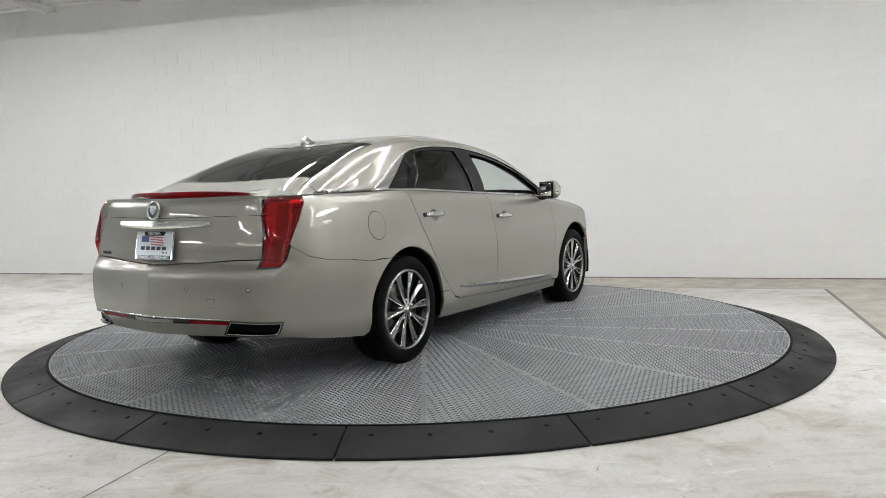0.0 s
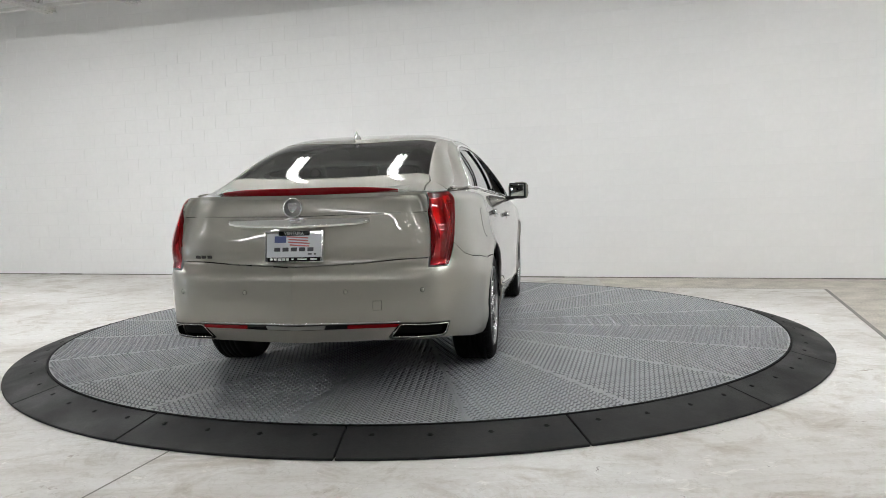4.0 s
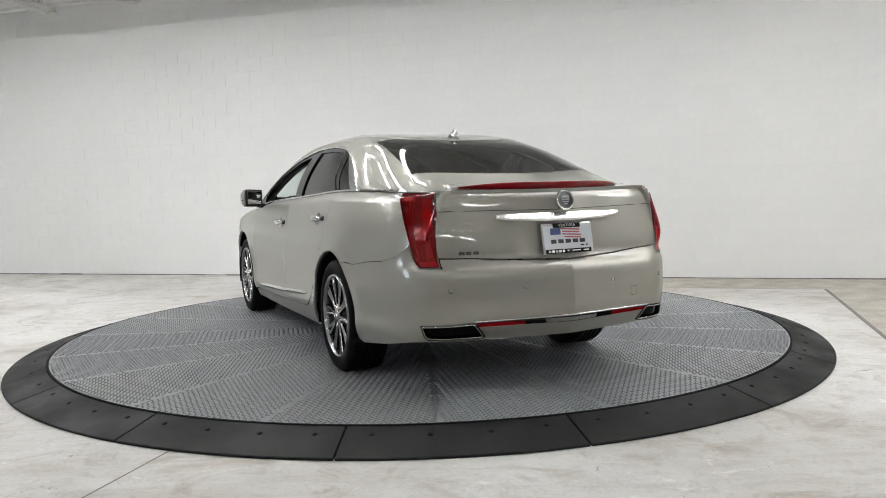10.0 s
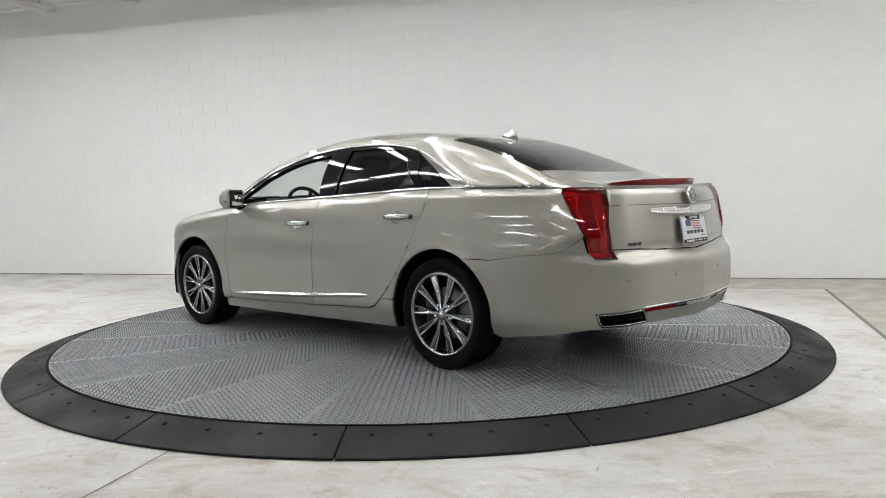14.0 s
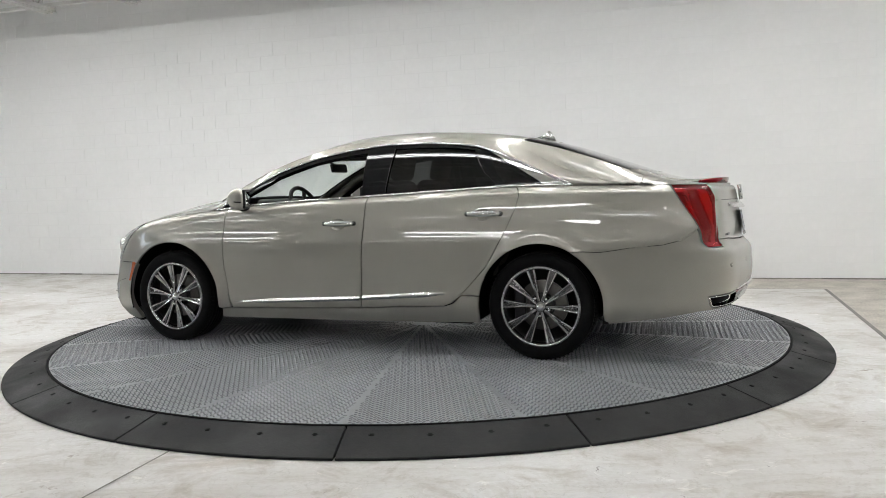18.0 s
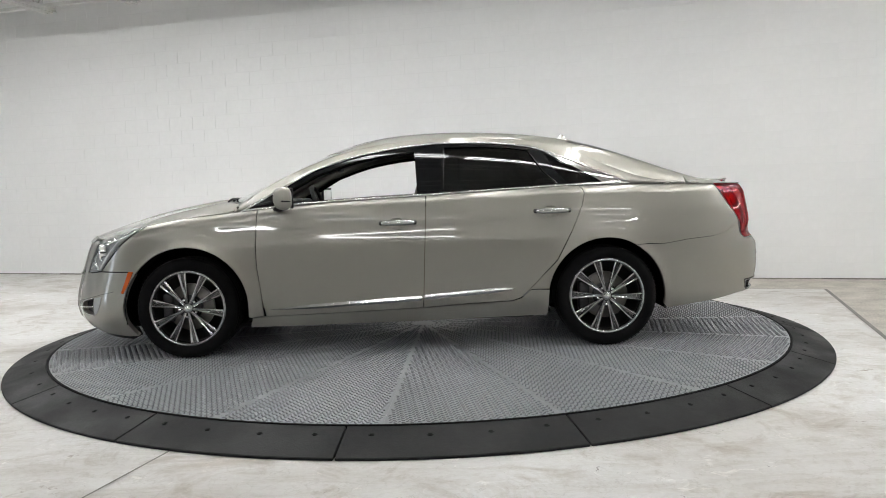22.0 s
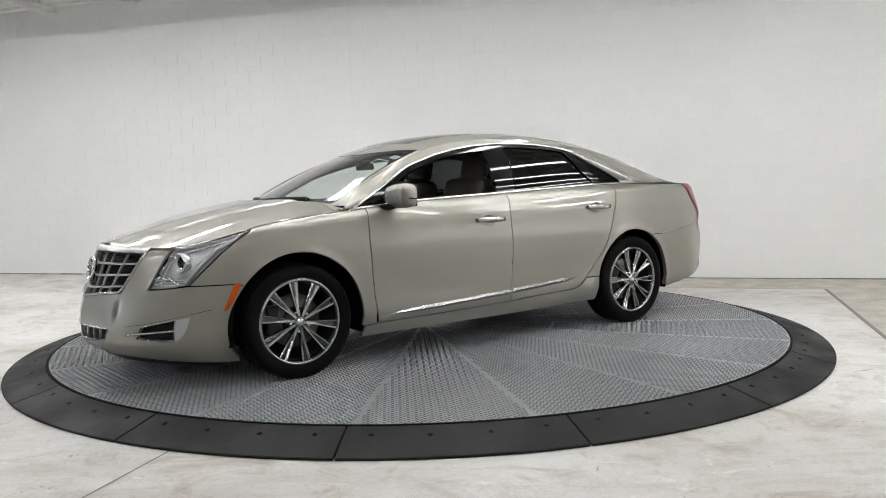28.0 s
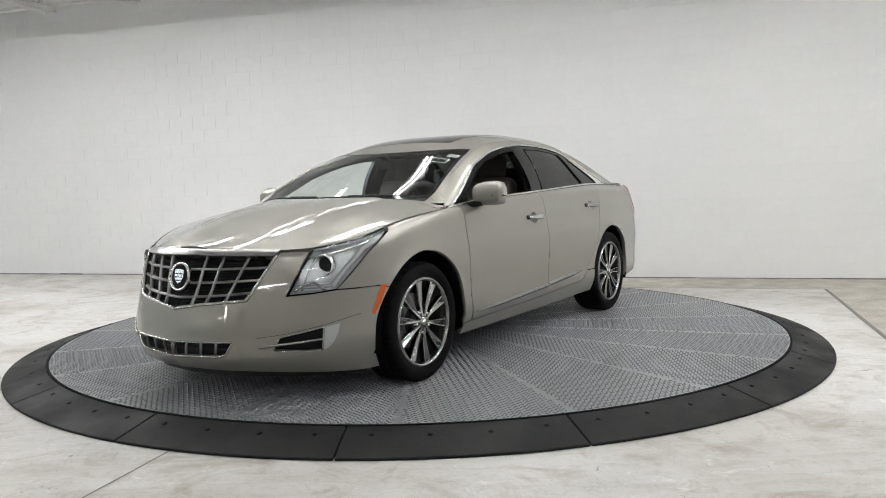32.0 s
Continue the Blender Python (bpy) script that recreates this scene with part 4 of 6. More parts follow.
    for s in (1, -1):
        rim = [(uf(0.524), 0.778), (uf(0.47), 0.66), (uf(0.418), 0.556), (uf(0.20), 0.536), (uf(0.0), 0.509)]
        part("rim_bar", tube(mirror(on_flank(fine(rim, 20), 0.002), s), 0.0085, 8, 1.0), M_SATIN, face)
        for z0, zr in ((0.570, 0.596), (0.640, 0.660), (0.712, 0.722)):
            ye = 0.418 + (zr - 0.556) * 0.475
            part("cross_bar", tube(mirror(on_flank([(uf(ye * k / 14), z0 + (zr - z0) * (k / 14) ** 1.3) for k in range(15)], -0.012), s), 0.0075, 6, 1.5), M_GRILLE, face)
        for yt, yb in ((0.145, 0.105), (0.255, 0.195), (0.395, 0.305)):
            part("upright_bar", tube(mirror(on_flank([(uf(yb + (yt - yb) * k / 8), 0.522 + 0.06 * yb + (0.258 - 0.06 * yb) * k / 8) for k in range(9)], -0.010), s), 0.0080, 6, 1.4), M_GRILLE, face)
        fins = bmesh.new()
        for k in range(17):
            z = 0.525 + 0.0155 * k
            ye = min(0.50, 0.38 + (z - 0.552) * 0.46)
            add_tube(fins, mirror(on_flank([(uf(ye * q / 8), z + 0.02 * q / 8) for q in range(9)], -0.035), s), 0.0032, 4)
        tagged(part("fin", fins, M_BLACK, face), kind="stuff")
    badge((2.377, 0, 0.672), 90 - 0, 12, 0.078, face)

    for s in (1, -1):
        head_lamp(s)


def on_flank(pts, lift=0.0):
    U, Z = np.array([p[0] for p in pts]), np.array([p[1] for p in pts])
    X, e = flank(U, Z), 2e-3
    n = np.cross(flank(U + e, Z) - flank(U - e, Z), flank(U, Z + e) - flank(U, Z - e))
    n /= np.maximum(np.linalg.norm(n, axis=1, keepdims=True), 1e-9)
    out = X * [0.35, 1, 0.2]
    n *= np.where(np.sum(n * out, axis=1, keepdims=True) < 0, -1, 1)
    return [Vector(p) for p in X + n * lift]


def on_cabin(pts, lift=0.0):
    X = cabin_side(np.array([p[0] for p in pts]), np.array([p[1] for p in pts]))
    return [Vector((x, y + lift * 0.9, z + lift * 0.35)) for x, y, z in X]


def mirror(pts, s):
    return [Vector((p[0], p[1] * s, p[2])) for p in pts]


def fine(pts, n):
    """n points evenly along a broken line."""
    d = np.concatenate([[0], np.cumsum([math.dist(p, q) for p, q in zip(pts, pts[1:])])])
    t = np.linspace(0, d[-1], n)
    return list(zip(np.interp(t, d, [p[0] for p in pts]), np.interp(t, d, [p[1] for p in pts])))


def badge(at, turn, lean, r, parent):
    """A round wreath with a plain shield."""
    m = Matrix.Translation(at) @ pose(0, 0, 0, 0, 90 - lean if turn == 90 else -90 + lean, 0)
    b = part("badge", revolve([(r * 0.80, 0.0), (r * 0.84, 0.010), (r * 0.92, 0.014), (r, 0.009), (r, -0.012), (r * 0.8, -0.012)], 40, m, True), M_CHROME, parent, "round chrome wreath badge")
    part("badge_ground", revolve([(0, 0.001), (r * 0.82, 0.001), (r * 0.82, -0.01), (0, -0.01)], 32, m), M_BLACK if turn == 90 else M_GRILLE, b)
    w, h = r * 0.46, r * 0.50
    shape = [(-h, 0.0), (-h * 0.62, w * 0.62), (-h * 0.1, w * 0.95), (h * 0.85, w), (h, w * 0.5), (h, -w * 0.5), (h * 0.85, -w), (-h * 0.1, -w * 0.95), (-h * 0.62, -w * 0.62)]
    sgn = -1 if turn == 90 else 1
    bm = bmesh.new()
    f = bm.faces.new([bm.verts.new((x * sgn, y, 0.004)) for x, y in shape])
    up = bmesh.ops.extrude_face_region(bm, geom=[f])["geom"]
    bmesh.ops.translate(bm, verts=[v for v in up if isinstance(v, bmesh.types.BMVert)], vec=(0, 0, 0.007))
    bmesh.ops.recalc_face_normals(bm, faces=bm.faces)
    bmesh.ops.transform(bm, matrix=m, verts=bm.verts)
    shield = part("shield", bm, M_SATIN, b, smooth=False)
    for k in (-0.55, -0.1, 0.35):
        part("shield_bar", box(r * 0.07, r * 0.62, 0.004, m=m @ Matrix.Translation((-k * h * sgn * -1, 0, 0.0115))), M_GLOSS, shield, smooth=False)


def head_lamp(s):
    us = u_at_x
    edge = [(us(x), float(EDGE(x)) - 0.001) for x in np.linspace(2.134, 1.720, 14)]
    poly = [(us(2.186), 0.578), (us(2.162), 0.69)] + edge + [(us(1.804), 0.846), (us(1.888), 0.777), (us(1.968), 0.681), (us(2.024), 0.600), (us(2.10), 0.586)]
    lamp = panel("headlamp", M_LENS, car, [dict(fn=flank, poly=poly, sign=s, gap=0.002, depth=0.0, lift=0.001, step=0.025)], "clear swept-back headlamp with a round projector")
    panel("lamp_gasket", M_GLOSS, lamp, [dict(fn=flank, poly=poly, sign=s, gap=0.0, holes=(shrink(poly, 0.0025),), lift=0.0008, depth=0.006, step=0.03)])
    inner = shrink(poly, 0.002)
    panel("lamp_bowl", M_BOWL, lamp, [dict(fn=flank, poly=inner, sign=s, gap=0, lift=-0.020, depth=-0.018, step=0.03)], "bright silver lamp bowl")
    c = on_flank([(us(2.090), 0.725)], -0.018)[0]
    c.y *= s
    m = look(c, c + Vector((1, 0.28 * s, 0.0))) @ pose(0, 0, 0, 180, 0, 0)
    part("projector_ring", revolve([(0.046, -0.01), (0.050, 0.012), (0.056, 0.014), (0.060, 0.0), (0.062, -0.03)], 28, m), M_CHROME, lamp)
    part("projector", revolve([(0.0, 0.012), (0.016, 0.010), (0.030, 0.003), (0.040, -0.006), (0.046, -0.016)], 24, m), M_GLOSS, lamp)
    part("bowl_rib", tube(mirror(on_flank(fine([(us(2.175), 0.60), (us(2.12), 0.645), (us(2.07), 0.60)], 8), -0.016), s), 0.009, 6, 1.6), M_CHROME, lamp)
    part("light_guide", tube(mirror(on_flank(fine([(us(2.045), 0.615), (us(1.99), 0.71), (us(1.92), 0.80), (us(1.80), 0.868)], 14), -0.012), s), 0.013, 8, 1.5), M_WHITE_LENS, lamp, "vertical white light guide")
    part("bowl_rib", tube(mirror(on_flank(fine([(us(2.150), 0.60), (us(2.135), 0.70), (us(2.115), 0.775)], 8), -0.012), s), 0.006, 6), M_CHROME, lamp)
    part("bowl_rib", tube(mirror(on_flank(fine([(us(2.15), 0.76), (us(2.02), 0.80), (us(1.88), 0.845)], 8), -0.016), s), 0.008, 6, 1.5), M_CHROME, lamp)
    for z in (0.598, 0.612, 0.626):
        part("bowl_rib", tube(mirror(on_flank(fine([(us(2.17), z + 0.004), (us(2.05), z + 0.008)], 6), -0.015), s), 0.0042, 5), M_WHITE_LENS, lamp)


nose_panels()


def tail_panels():
    ur, us = u_rear, u_at_x
    LAMP_IN = [(us(-2.442), 1.076), (us(-2.494), 0.98), (us(-2.521), 0.86), (us(-2.532), 0.706)]
    lamp_out = [(us(x), z) for x, z in LAMP_FRONT]
    # bumper
    seam = [(us(x), z) for x, z in TAIL_SEAM]
    top = [(ur(0.0), 0.716), (ur(0.33), 0.728), (ur(0.52), 0.742), (us(-2.535), 0.746), (us(-2.537), 0.700), (us(-2.445), 0.700), (us(-2.41), 0.752), (us(-2.372), 0.813)]
    arch = [(us(x), z) for x, z in arc_pts(-WHEEL_X, HUB_Z, R_ARCH, 120, 190, 12)]
    low = [(us(-1.85), 0.245), (us(-2.15), 0.285), (us(-2.40), 0.322), (us(-2.486), 0.328), (ur(0.50), 0.336), (ur(0.25), 0.332), (ur(0.0), 0.330)]
    pipe = [(us(-2.425), 0.412), (ur(0.56), 0.428), (ur(0.535), 0.428), (ur(0.470), 0.350), (ur(0.485), 0.341), (us(-2.475), 0.336), (us(-2.455), 0.350)]
    outer = top + seam[::-1] + [(us(-1.70), 0.687)] + arch + low
    bumper = panel("rear_bumper", M_PAINT, car, [dict(fn=flank, poly=outer, sign=s, gap=0, holes=(pipe,), depth=0.03, step=0.026) for s in (1, -1)])
    for s in (1, -1):
        pipe_in = shrink(pipe, 0.006)
        ex = panel("tailpipe", M_DARK_CHROME, bumper, [dict(fn=flank, poly=pipe, sign=s, gap=0, holes=(shrink(pipe, 0.011),), lift=0.003, depth=0.03, step=0.03)], "dark chrome tailpipe finisher")
        part("pipe_rim", tube(mirror(on_flank(fine(shrink(pipe, 0.010) + [shrink(pipe, 0.010)[0]], 60), 0.003), s), 0.0028, 6), M_SATIN, ex)
        panel("pipe_inside", M_DARK, ex, [dict(fn=flank, poly=pipe_in, sign=s, gap=0, lift=-0.034, depth=0)])
        for a, z in ((us(-2.550), 0.592), (ur(0.268), 0.594)):
            p = on_flank([(a, z)], 0.0)[0]
            q = on_flank([(a, z)], 0.01)[0]
            p.y, q.y = p.y * s, q.y * s
            m = look(p, q) @ pose(0, 0, 0, 180, 0, 0)
            part("parking_sensor", revolve([(0, 0.0022), (0.0095, 0.002), (0.0105, 0.0006), (0.0135, 0.0006), (0.0137, -0.004)], 20, m), [M_PAINT], bumper, "round parking sensor")
            part("sensor_ring", revolve([(0.0102, 0.0008), (0.0108, 0.0016), (0.0118, 0.0016), (0.0124, 0.0008)], 20, m), M_DARK, bumper)
        strip = [(ur(0.0), 0.398), (ur(0.0), 0.434), (ur(0.30), 0.434), (ur(0.545), 0.430), (ur(0.53), 0.404), (ur(0.30), 0.402)]
        panel("strip_bed", M_GLOSS, bumper, [dict(fn=flank, poly=strip, sign=s, gap=0, lift=0.0015, depth=0.004)])
        red = [(ur(0.27), 0.404), (ur(0.27), 0.422), (ur(0.53), 0.421), (ur(0.515), 0.406)]
        panel("reflector", M_RED, bumper, [dict(fn=flank, poly=red, sign=s, gap=0, lift=0.005, depth=0.006)], "red bumper reflector")
        part("strip_chrome", tube(mirror(on_flank([(ur(y), 0.4345 - 0.003 * y) for y in np.linspace(0, 0.54, 14)], 0.004), s), 0.0055, 6), M_CHROME, bumper)
    lens = [(ur(0.0), 0.402), (ur(0.0), 0.421), (ur(0.16), 0.421), (ur(0.15), 0.404)]
    panel("reversing_lamp", M_GRILLE, bumper, [dict(fn=flank, poly=lens, sign=s, gap=0, lift=0.005, depth=0.006) for s in (1, -1)])
    tow = [(ur(0.405), 0.498), (ur(0.405), 0.543), (ur(0.447), 0.543), (ur(0.447), 0.498)]
    panel("tow_cover_gap", M_DARK, bumper, [dict(fn=flank, poly=shrink(tow, -0.0018), sign=-1, gap=0, lift=0.0006, depth=0)])
    panel("tow_cover", M_PAINT, bumper, [dict(fn=flank, poly=tow, sign=-1, gap=0, lift=0.0016, depth=0.003)])

    # boot lid: rear face and deck
    face = [(ur(0.0), 0.722), (ur(0.0), 1.064)] + [(us(x), float(EDGE(x))) for x in np.linspace(-2.64, -2.455, 8)] + [(u, z) for u, z in LAMP_IN[1:3]] + [(us(-2.530), 0.752), (ur(0.52), 0.748), (ur(0.33), 0.734)]
    deck = [(-2.078 + 0.35 * y * y, y) for y in np.linspace(-0.598, 0.598, 17)] + [(-2.05, 0.616), (-2.15, 0.608), (-2.28, 0.624), (-2.348, 0.620)]
    tail = [(float(v[0]), float(v[1])) for v in flank(np.array([us(x) for x in np.linspace(-2.42, -2.652, 9)]), EDGE(np.linspace(-2.42, -2.652, 9)))]
    tail = [(x, y) for x, y in tail if y > 0.03]
    deck = deck + tail + [(x, -y) for x, y in tail[::-1]] + [(-2.348, -0.620), (-2.28, -0.624), (-2.15, -0.608), (-2.05, -0.616)]
    lid = panel("boot_lid", M_PAINT, car, [dict(fn=flank, poly=face, sign=s, gap=0, depth=0.02) for s in (1, -1)] + [dict(fn=roof, poly=deck, gap=0, depth=0.02)])
    # shoulder strips beside the lid
    for s in (1, -1):
        sh = [(-2.03, 0.622), (-2.15, 0.612), (-2.28, 0.628), (-2.355, 0.624)] + [(x, float(RAIL_Y(x)) + 0.012) for x in np.linspace(-2.36, -2.03, 8)]
        panel("shoulder", M_PAINT, car, [dict(fn=roof, poly=[(x, y * s) for x, y in sh], gap=0)])
    # crease over the face, its shade drawn as a dark rod, chrome blade, badge, plate
    for s in (1, -1):
        part("crease", tube(mirror(on_flank([(ur(y), 0.976 + 0.012 * y) for y in np.linspace(0.0, 0.56, 10)] + [(us(-2.455), 0.983)], 0.0), s), 0.0016, 4), M_DARK, lid)
    blade = [(0.0, 0.918, 0.964, 0.036), (0.19, 0.922, 0.963, 0.030), (0.33, 0.929, 0.961, 0.022), (0.378, 0.938, 0.960, 0.010)]
    bm = bmesh.new()
    rows = []
    for s, seq in ((-1, blade[::-1]), (1, blade[1:])):
        for y, z0, z1, d in seq:
            b0, b1 = on_flank([(ur(y), z0)], 0.0)[0], on_flank([(ur(y), z1)], 0.0)[0]
            p = [b1 + Vector((0.004, 0, 0)), b1 + Vector((-d * 0.30, 0, 0.0)), b0 + Vector((-d, 0, 0.012)), b0 + Vector((-d * 0.9, 0, 0)), b0 + Vector((0.004, 0, 0))]
            rows.append([bm.verts.new((v.x, y * s, v.z)) for v in p])
    for p, q in zip(rows, rows[1:]):
        for k in range(4):
            bm.faces.new((p[k], p[k + 1], q[k + 1], q[k]))
    bm.faces.new(rows[0])
    bm.faces.new(rows[-1][::-1])
    bmesh.ops.recalc_face_normals(bm, faces=bm.faces)
    bmesh.ops.bevel(bm, geom=bm.edges[:], offset=0.0012, segments=1, affect="EDGES")
    part("chrome_blade", bm, M_BLADE, lid, "wide satin chrome trim blade", smooth=False)
    badge((-2.588, 0.003, 1.022), -90, 8, 0.052, lid)
    number_plate(lid)
    # model lettering as plain bars; dark tone stands in for chrome's dark reflections
    for k, w in enumerate((0.030, 0.026, 0.028)):
        y = 0.585 - 0.037 * k
        p = on_flank([(ur(y), 0.772)], 0.002)[0]
        q = on_flank([(ur(y - w), 0.772)], 0.002)[0]
        m = Matrix.Translation((p + q) / 2) @ Matrix.Rotation(math.atan2(q.y - p.y, q.x - p.x), 4, "Z")
        part("letter_bar", box(w, 0.004, 0.016, m=m, bevel=0.001), M_DARK_CHROME, lid, smooth=False)
    # raised lip with its red high lamp
    bm, red = bmesh.new(), bmesh.new()
    lip, lamp_rows = [], []
    for y in np.linspace(-0.53, 0.53, 33):
        q = abs(y) / 0.53
        f = (1 - q ** 3.5)
        x1 = -2.505 + 0.19 * q ** 2.2
        z1 = float(roof(x1, y)[2])
        h = 0.036 * f + 0.001
        x0 = x1 + 0.16
        z0 = float(roof(x0, y)[2])
        lip.append([bm.verts.new(v) for v in ((x0, y, z0 - 0.001), (x0 - 0.08, y, (z0 + z1) / 2 + h * 0.42), (x1 + 0.004, y, z1 + h), (x1 - 0.010, y, z1 + h - 0.002), (x1 - 0.006, y, z1 + h - 0.008), (x1 + 0.02, y, z1 - 0.004))])
        if q < 0.94:
            lamp_rows.append([red.verts.new(v) for v in ((x1 + 0.01, y, z1 + h - 0.001), (x1 - 0.013, y, z1 + h - 0.002), (x1 - 0.015, y, z1 + h - 0.006), (x1 - 0.002, y, z1 - 0.004), (x1 + 0.02, y, z1 - 0.006))])
    for b, rws in ((bm, lip), (red, lamp_rows)):
        for p, q in zip(rws, rws[1:]):
            for k in range(len(p) - 1):
                b.faces.new((p[k], p[k + 1], q[k + 1], q[k]))
        b.faces.new(rws[0])
        b.faces.new(rws[-1][::-1])
        bmesh.ops.recalc_face_normals(b, faces=b.faces)
    part("spoiler_lip", bm, M_PAINT, lid)
    part("high_brake_lamp", red, M_RED, lid, "long thin red high brake lamp")

    for s in (1, -1):
        outline = LAMP_IN + lamp_out[::-1]
        lamp = panel("tail_lamp", M_RED_GLASS, car, [dict(fn=flank, poly=outline, sign=s, gap=0.0025, lift=0.008, depth=0.012, step=0.022)], "tall slanted red tail lamp")
        panel("lamp_body", M_LAMP_GREY, lamp, [dict(fn=flank, poly=shrink(outline, 0.001), sign=s, gap=0, lift=-0.026, depth=-0.030, step=0.025)], "grey lamp body behind the red lens")
        core = [(us(-2.432), 1.055), (us(-2.478), 0.95), (us(-2.505), 0.85), (us(-2.520), 0.735), (us(-2.488), 0.735), (us(-2.462), 0.84), (us(-2.420), 0.95), (us(-2.376), 1.055)]
        panel("light_bar", M_LAMP_SILVER, lamp, [dict(fn=flank, poly=core, sign=s, gap=0, lift=-0.008, depth=0.018, step=0.025)], "bright vertical light bar")
        fin = [(us(-2.310), 1.06), (us(-2.343), 0.95), (us(-2.402), 0.83), (us(-2.449), 0.73), (us(-2.436), 0.728), (us(-2.384), 0.84), (us(-2.322), 0.95), (us(-2.282), 1.06)]
        panel("light_bar", M_LAMP_SILVER, lamp, [dict(fn=flank, poly=fin, sign=s, gap=0, lift=-0.012, depth=0.014, step=0.025)])
        cap = [(us(-2.222), 1.070), (us(-2.240), 1.045), (us(-2.300), 1.045), (us(-2.290), 1.070)]
        panel("lamp_cap", M_LAMP_SILVER, lamp, [dict(fn=flank, poly=cap, sign=s, gap=0, lift=-0.010, depth=0.012, step=0.03)])
        foot = [(us(-2.524), 0.733), (us(-2.527), 0.712), (us(-2.452), 0.714), (us(-2.442), 0.736)]
        panel("lamp_foot", M_LAMP_SILVER, lamp, [dict(fn=flank, poly=foot, sign=s, gap=0, lift=-0.004, depth=0.012, step=0.025)])
        for line in ([(-2.320, 1.035), (-2.336, 0.955), (-2.393, 0.835), (-2.441, 0.745)], [(-2.446, 1.02), (-2.490, 0.90), (-2.508, 0.80), (-2.520, 0.75)],
                     [(-2.258, 1.022), (-2.300, 1.018), (-2.315, 0.985)], [(-2.282, 0.985), (-2.350, 0.885), (-2.398, 0.805), (-2.434, 0.738)]):
            part("chrome_edge", tube(mirror(on_flank(fine([(us(x), z) for x, z in line], 12), -0.003), s), 0.0028, 5), M_CHROME, lamp)


def number_plate(lid):
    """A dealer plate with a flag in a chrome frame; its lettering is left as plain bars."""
    x0, z0, lean = -2.601, 0.826, 10.0
    m = Matrix.Translation((x0, 0, z0)) @ pose(0, 0, 0, 0, lean, 0) @ pose(0, 0, 0, 90, 0, -90)   # local x to the viewer's right, y up, z out
    rim = bmesh.new()
    add_box(rim, 0.312, 0.160, 0.010, (0, 0, 0), 0.004, m)
    holder = part("plate_frame", rim, M_CHROME, lid, "chrome plate frame with black lettered bands", smooth=False)
    part("plate_face", box(0.290, 0.122, 0.004, m=m @ Matrix.Translation((0, 0.004, 0.006))), M_PLATE_WHITE, holder, smooth=False)
    part("band", box(0.165, 0.023, 0.004, m=m @ Matrix.Translation((0, 0.066, 0.0075)), bevel=0.001), M_GLOSS, holder, smooth=False)
    part("band", box(0.275, 0.022, 0.004, m=m @ Matrix.Translation((0, -0.067, 0.0075)), bevel=0.001), M_GLOSS, holder, smooth=False)

    def bars(y, h, spans, mat, z=0.0098):
        for x, w in spans:
            part("lettering", box(w, h, 0.0012, m=m @ Matrix.Translation((x, y, z))), mat, holder, smooth=False)
    word = bpy.data.curves.new("word", "FONT")
    word.body, word.size, word.align_x, word.align_y, word.extrude, word.resolution_u = "VENTURA", 0.0215, "CENTER", "CENTER", 0.0005, 3
    word.space_character = 1.12
    tmp = bpy.data.objects.new("word", word)
    bm = bmesh.new()
    bm.from_mesh(bpy.data.meshes.new_from_object(tmp))
    bpy.data.objects.remove(tmp)
    bmesh.ops.transform(bm, matrix=m @ Matrix.Translation((0, 0.066, 0.0102)), verts=bm.verts)
    part("lettering", bm, M_LETTER_WHITE, holder, "white capital letters", smooth=False)
    bars(-0.067, 0.012, [(-0.118 + 0.021 * k, 0.015) for k in range(5)], M_LETTER_WHITE, 0.0098)
    bars(-0.066, 0.006, [(-0.005 + 0.0, 0.012), (0.045, 0.05), (0.105, 0.034)], M_LETTER_WHITE, 0.0098)
    bars(-0.016, 0.020, [(-0.088 + 0.044 * k, 0.032) for k in range(5)], M_LETTER_DARK, 0.0086)
    bars(-0.040, 0.007, [(0.085, 0.020), (0.112, 0.012)], M_LETTER_DARK, 0.0086)
    part("flag", box(0.062, 0.034, 0.0012, m=m @ Matrix.Translation((-0.072, 0.036, 0.0086))), M_FLAG_BLUE, holder, smooth=False)
    for k in range(4):
        part("flag", box(0.115 - 0.012 * (k % 2), 0.0065, 0.0012, m=m @ Matrix.Translation((0.018 + 0.004 * k, 0.046 - 0.014 * k, 0.0086)) @ pose(0, 0, 0, 0, 0, -4)), M_FLAG_RED, holder, smooth=False)


tail_panels()


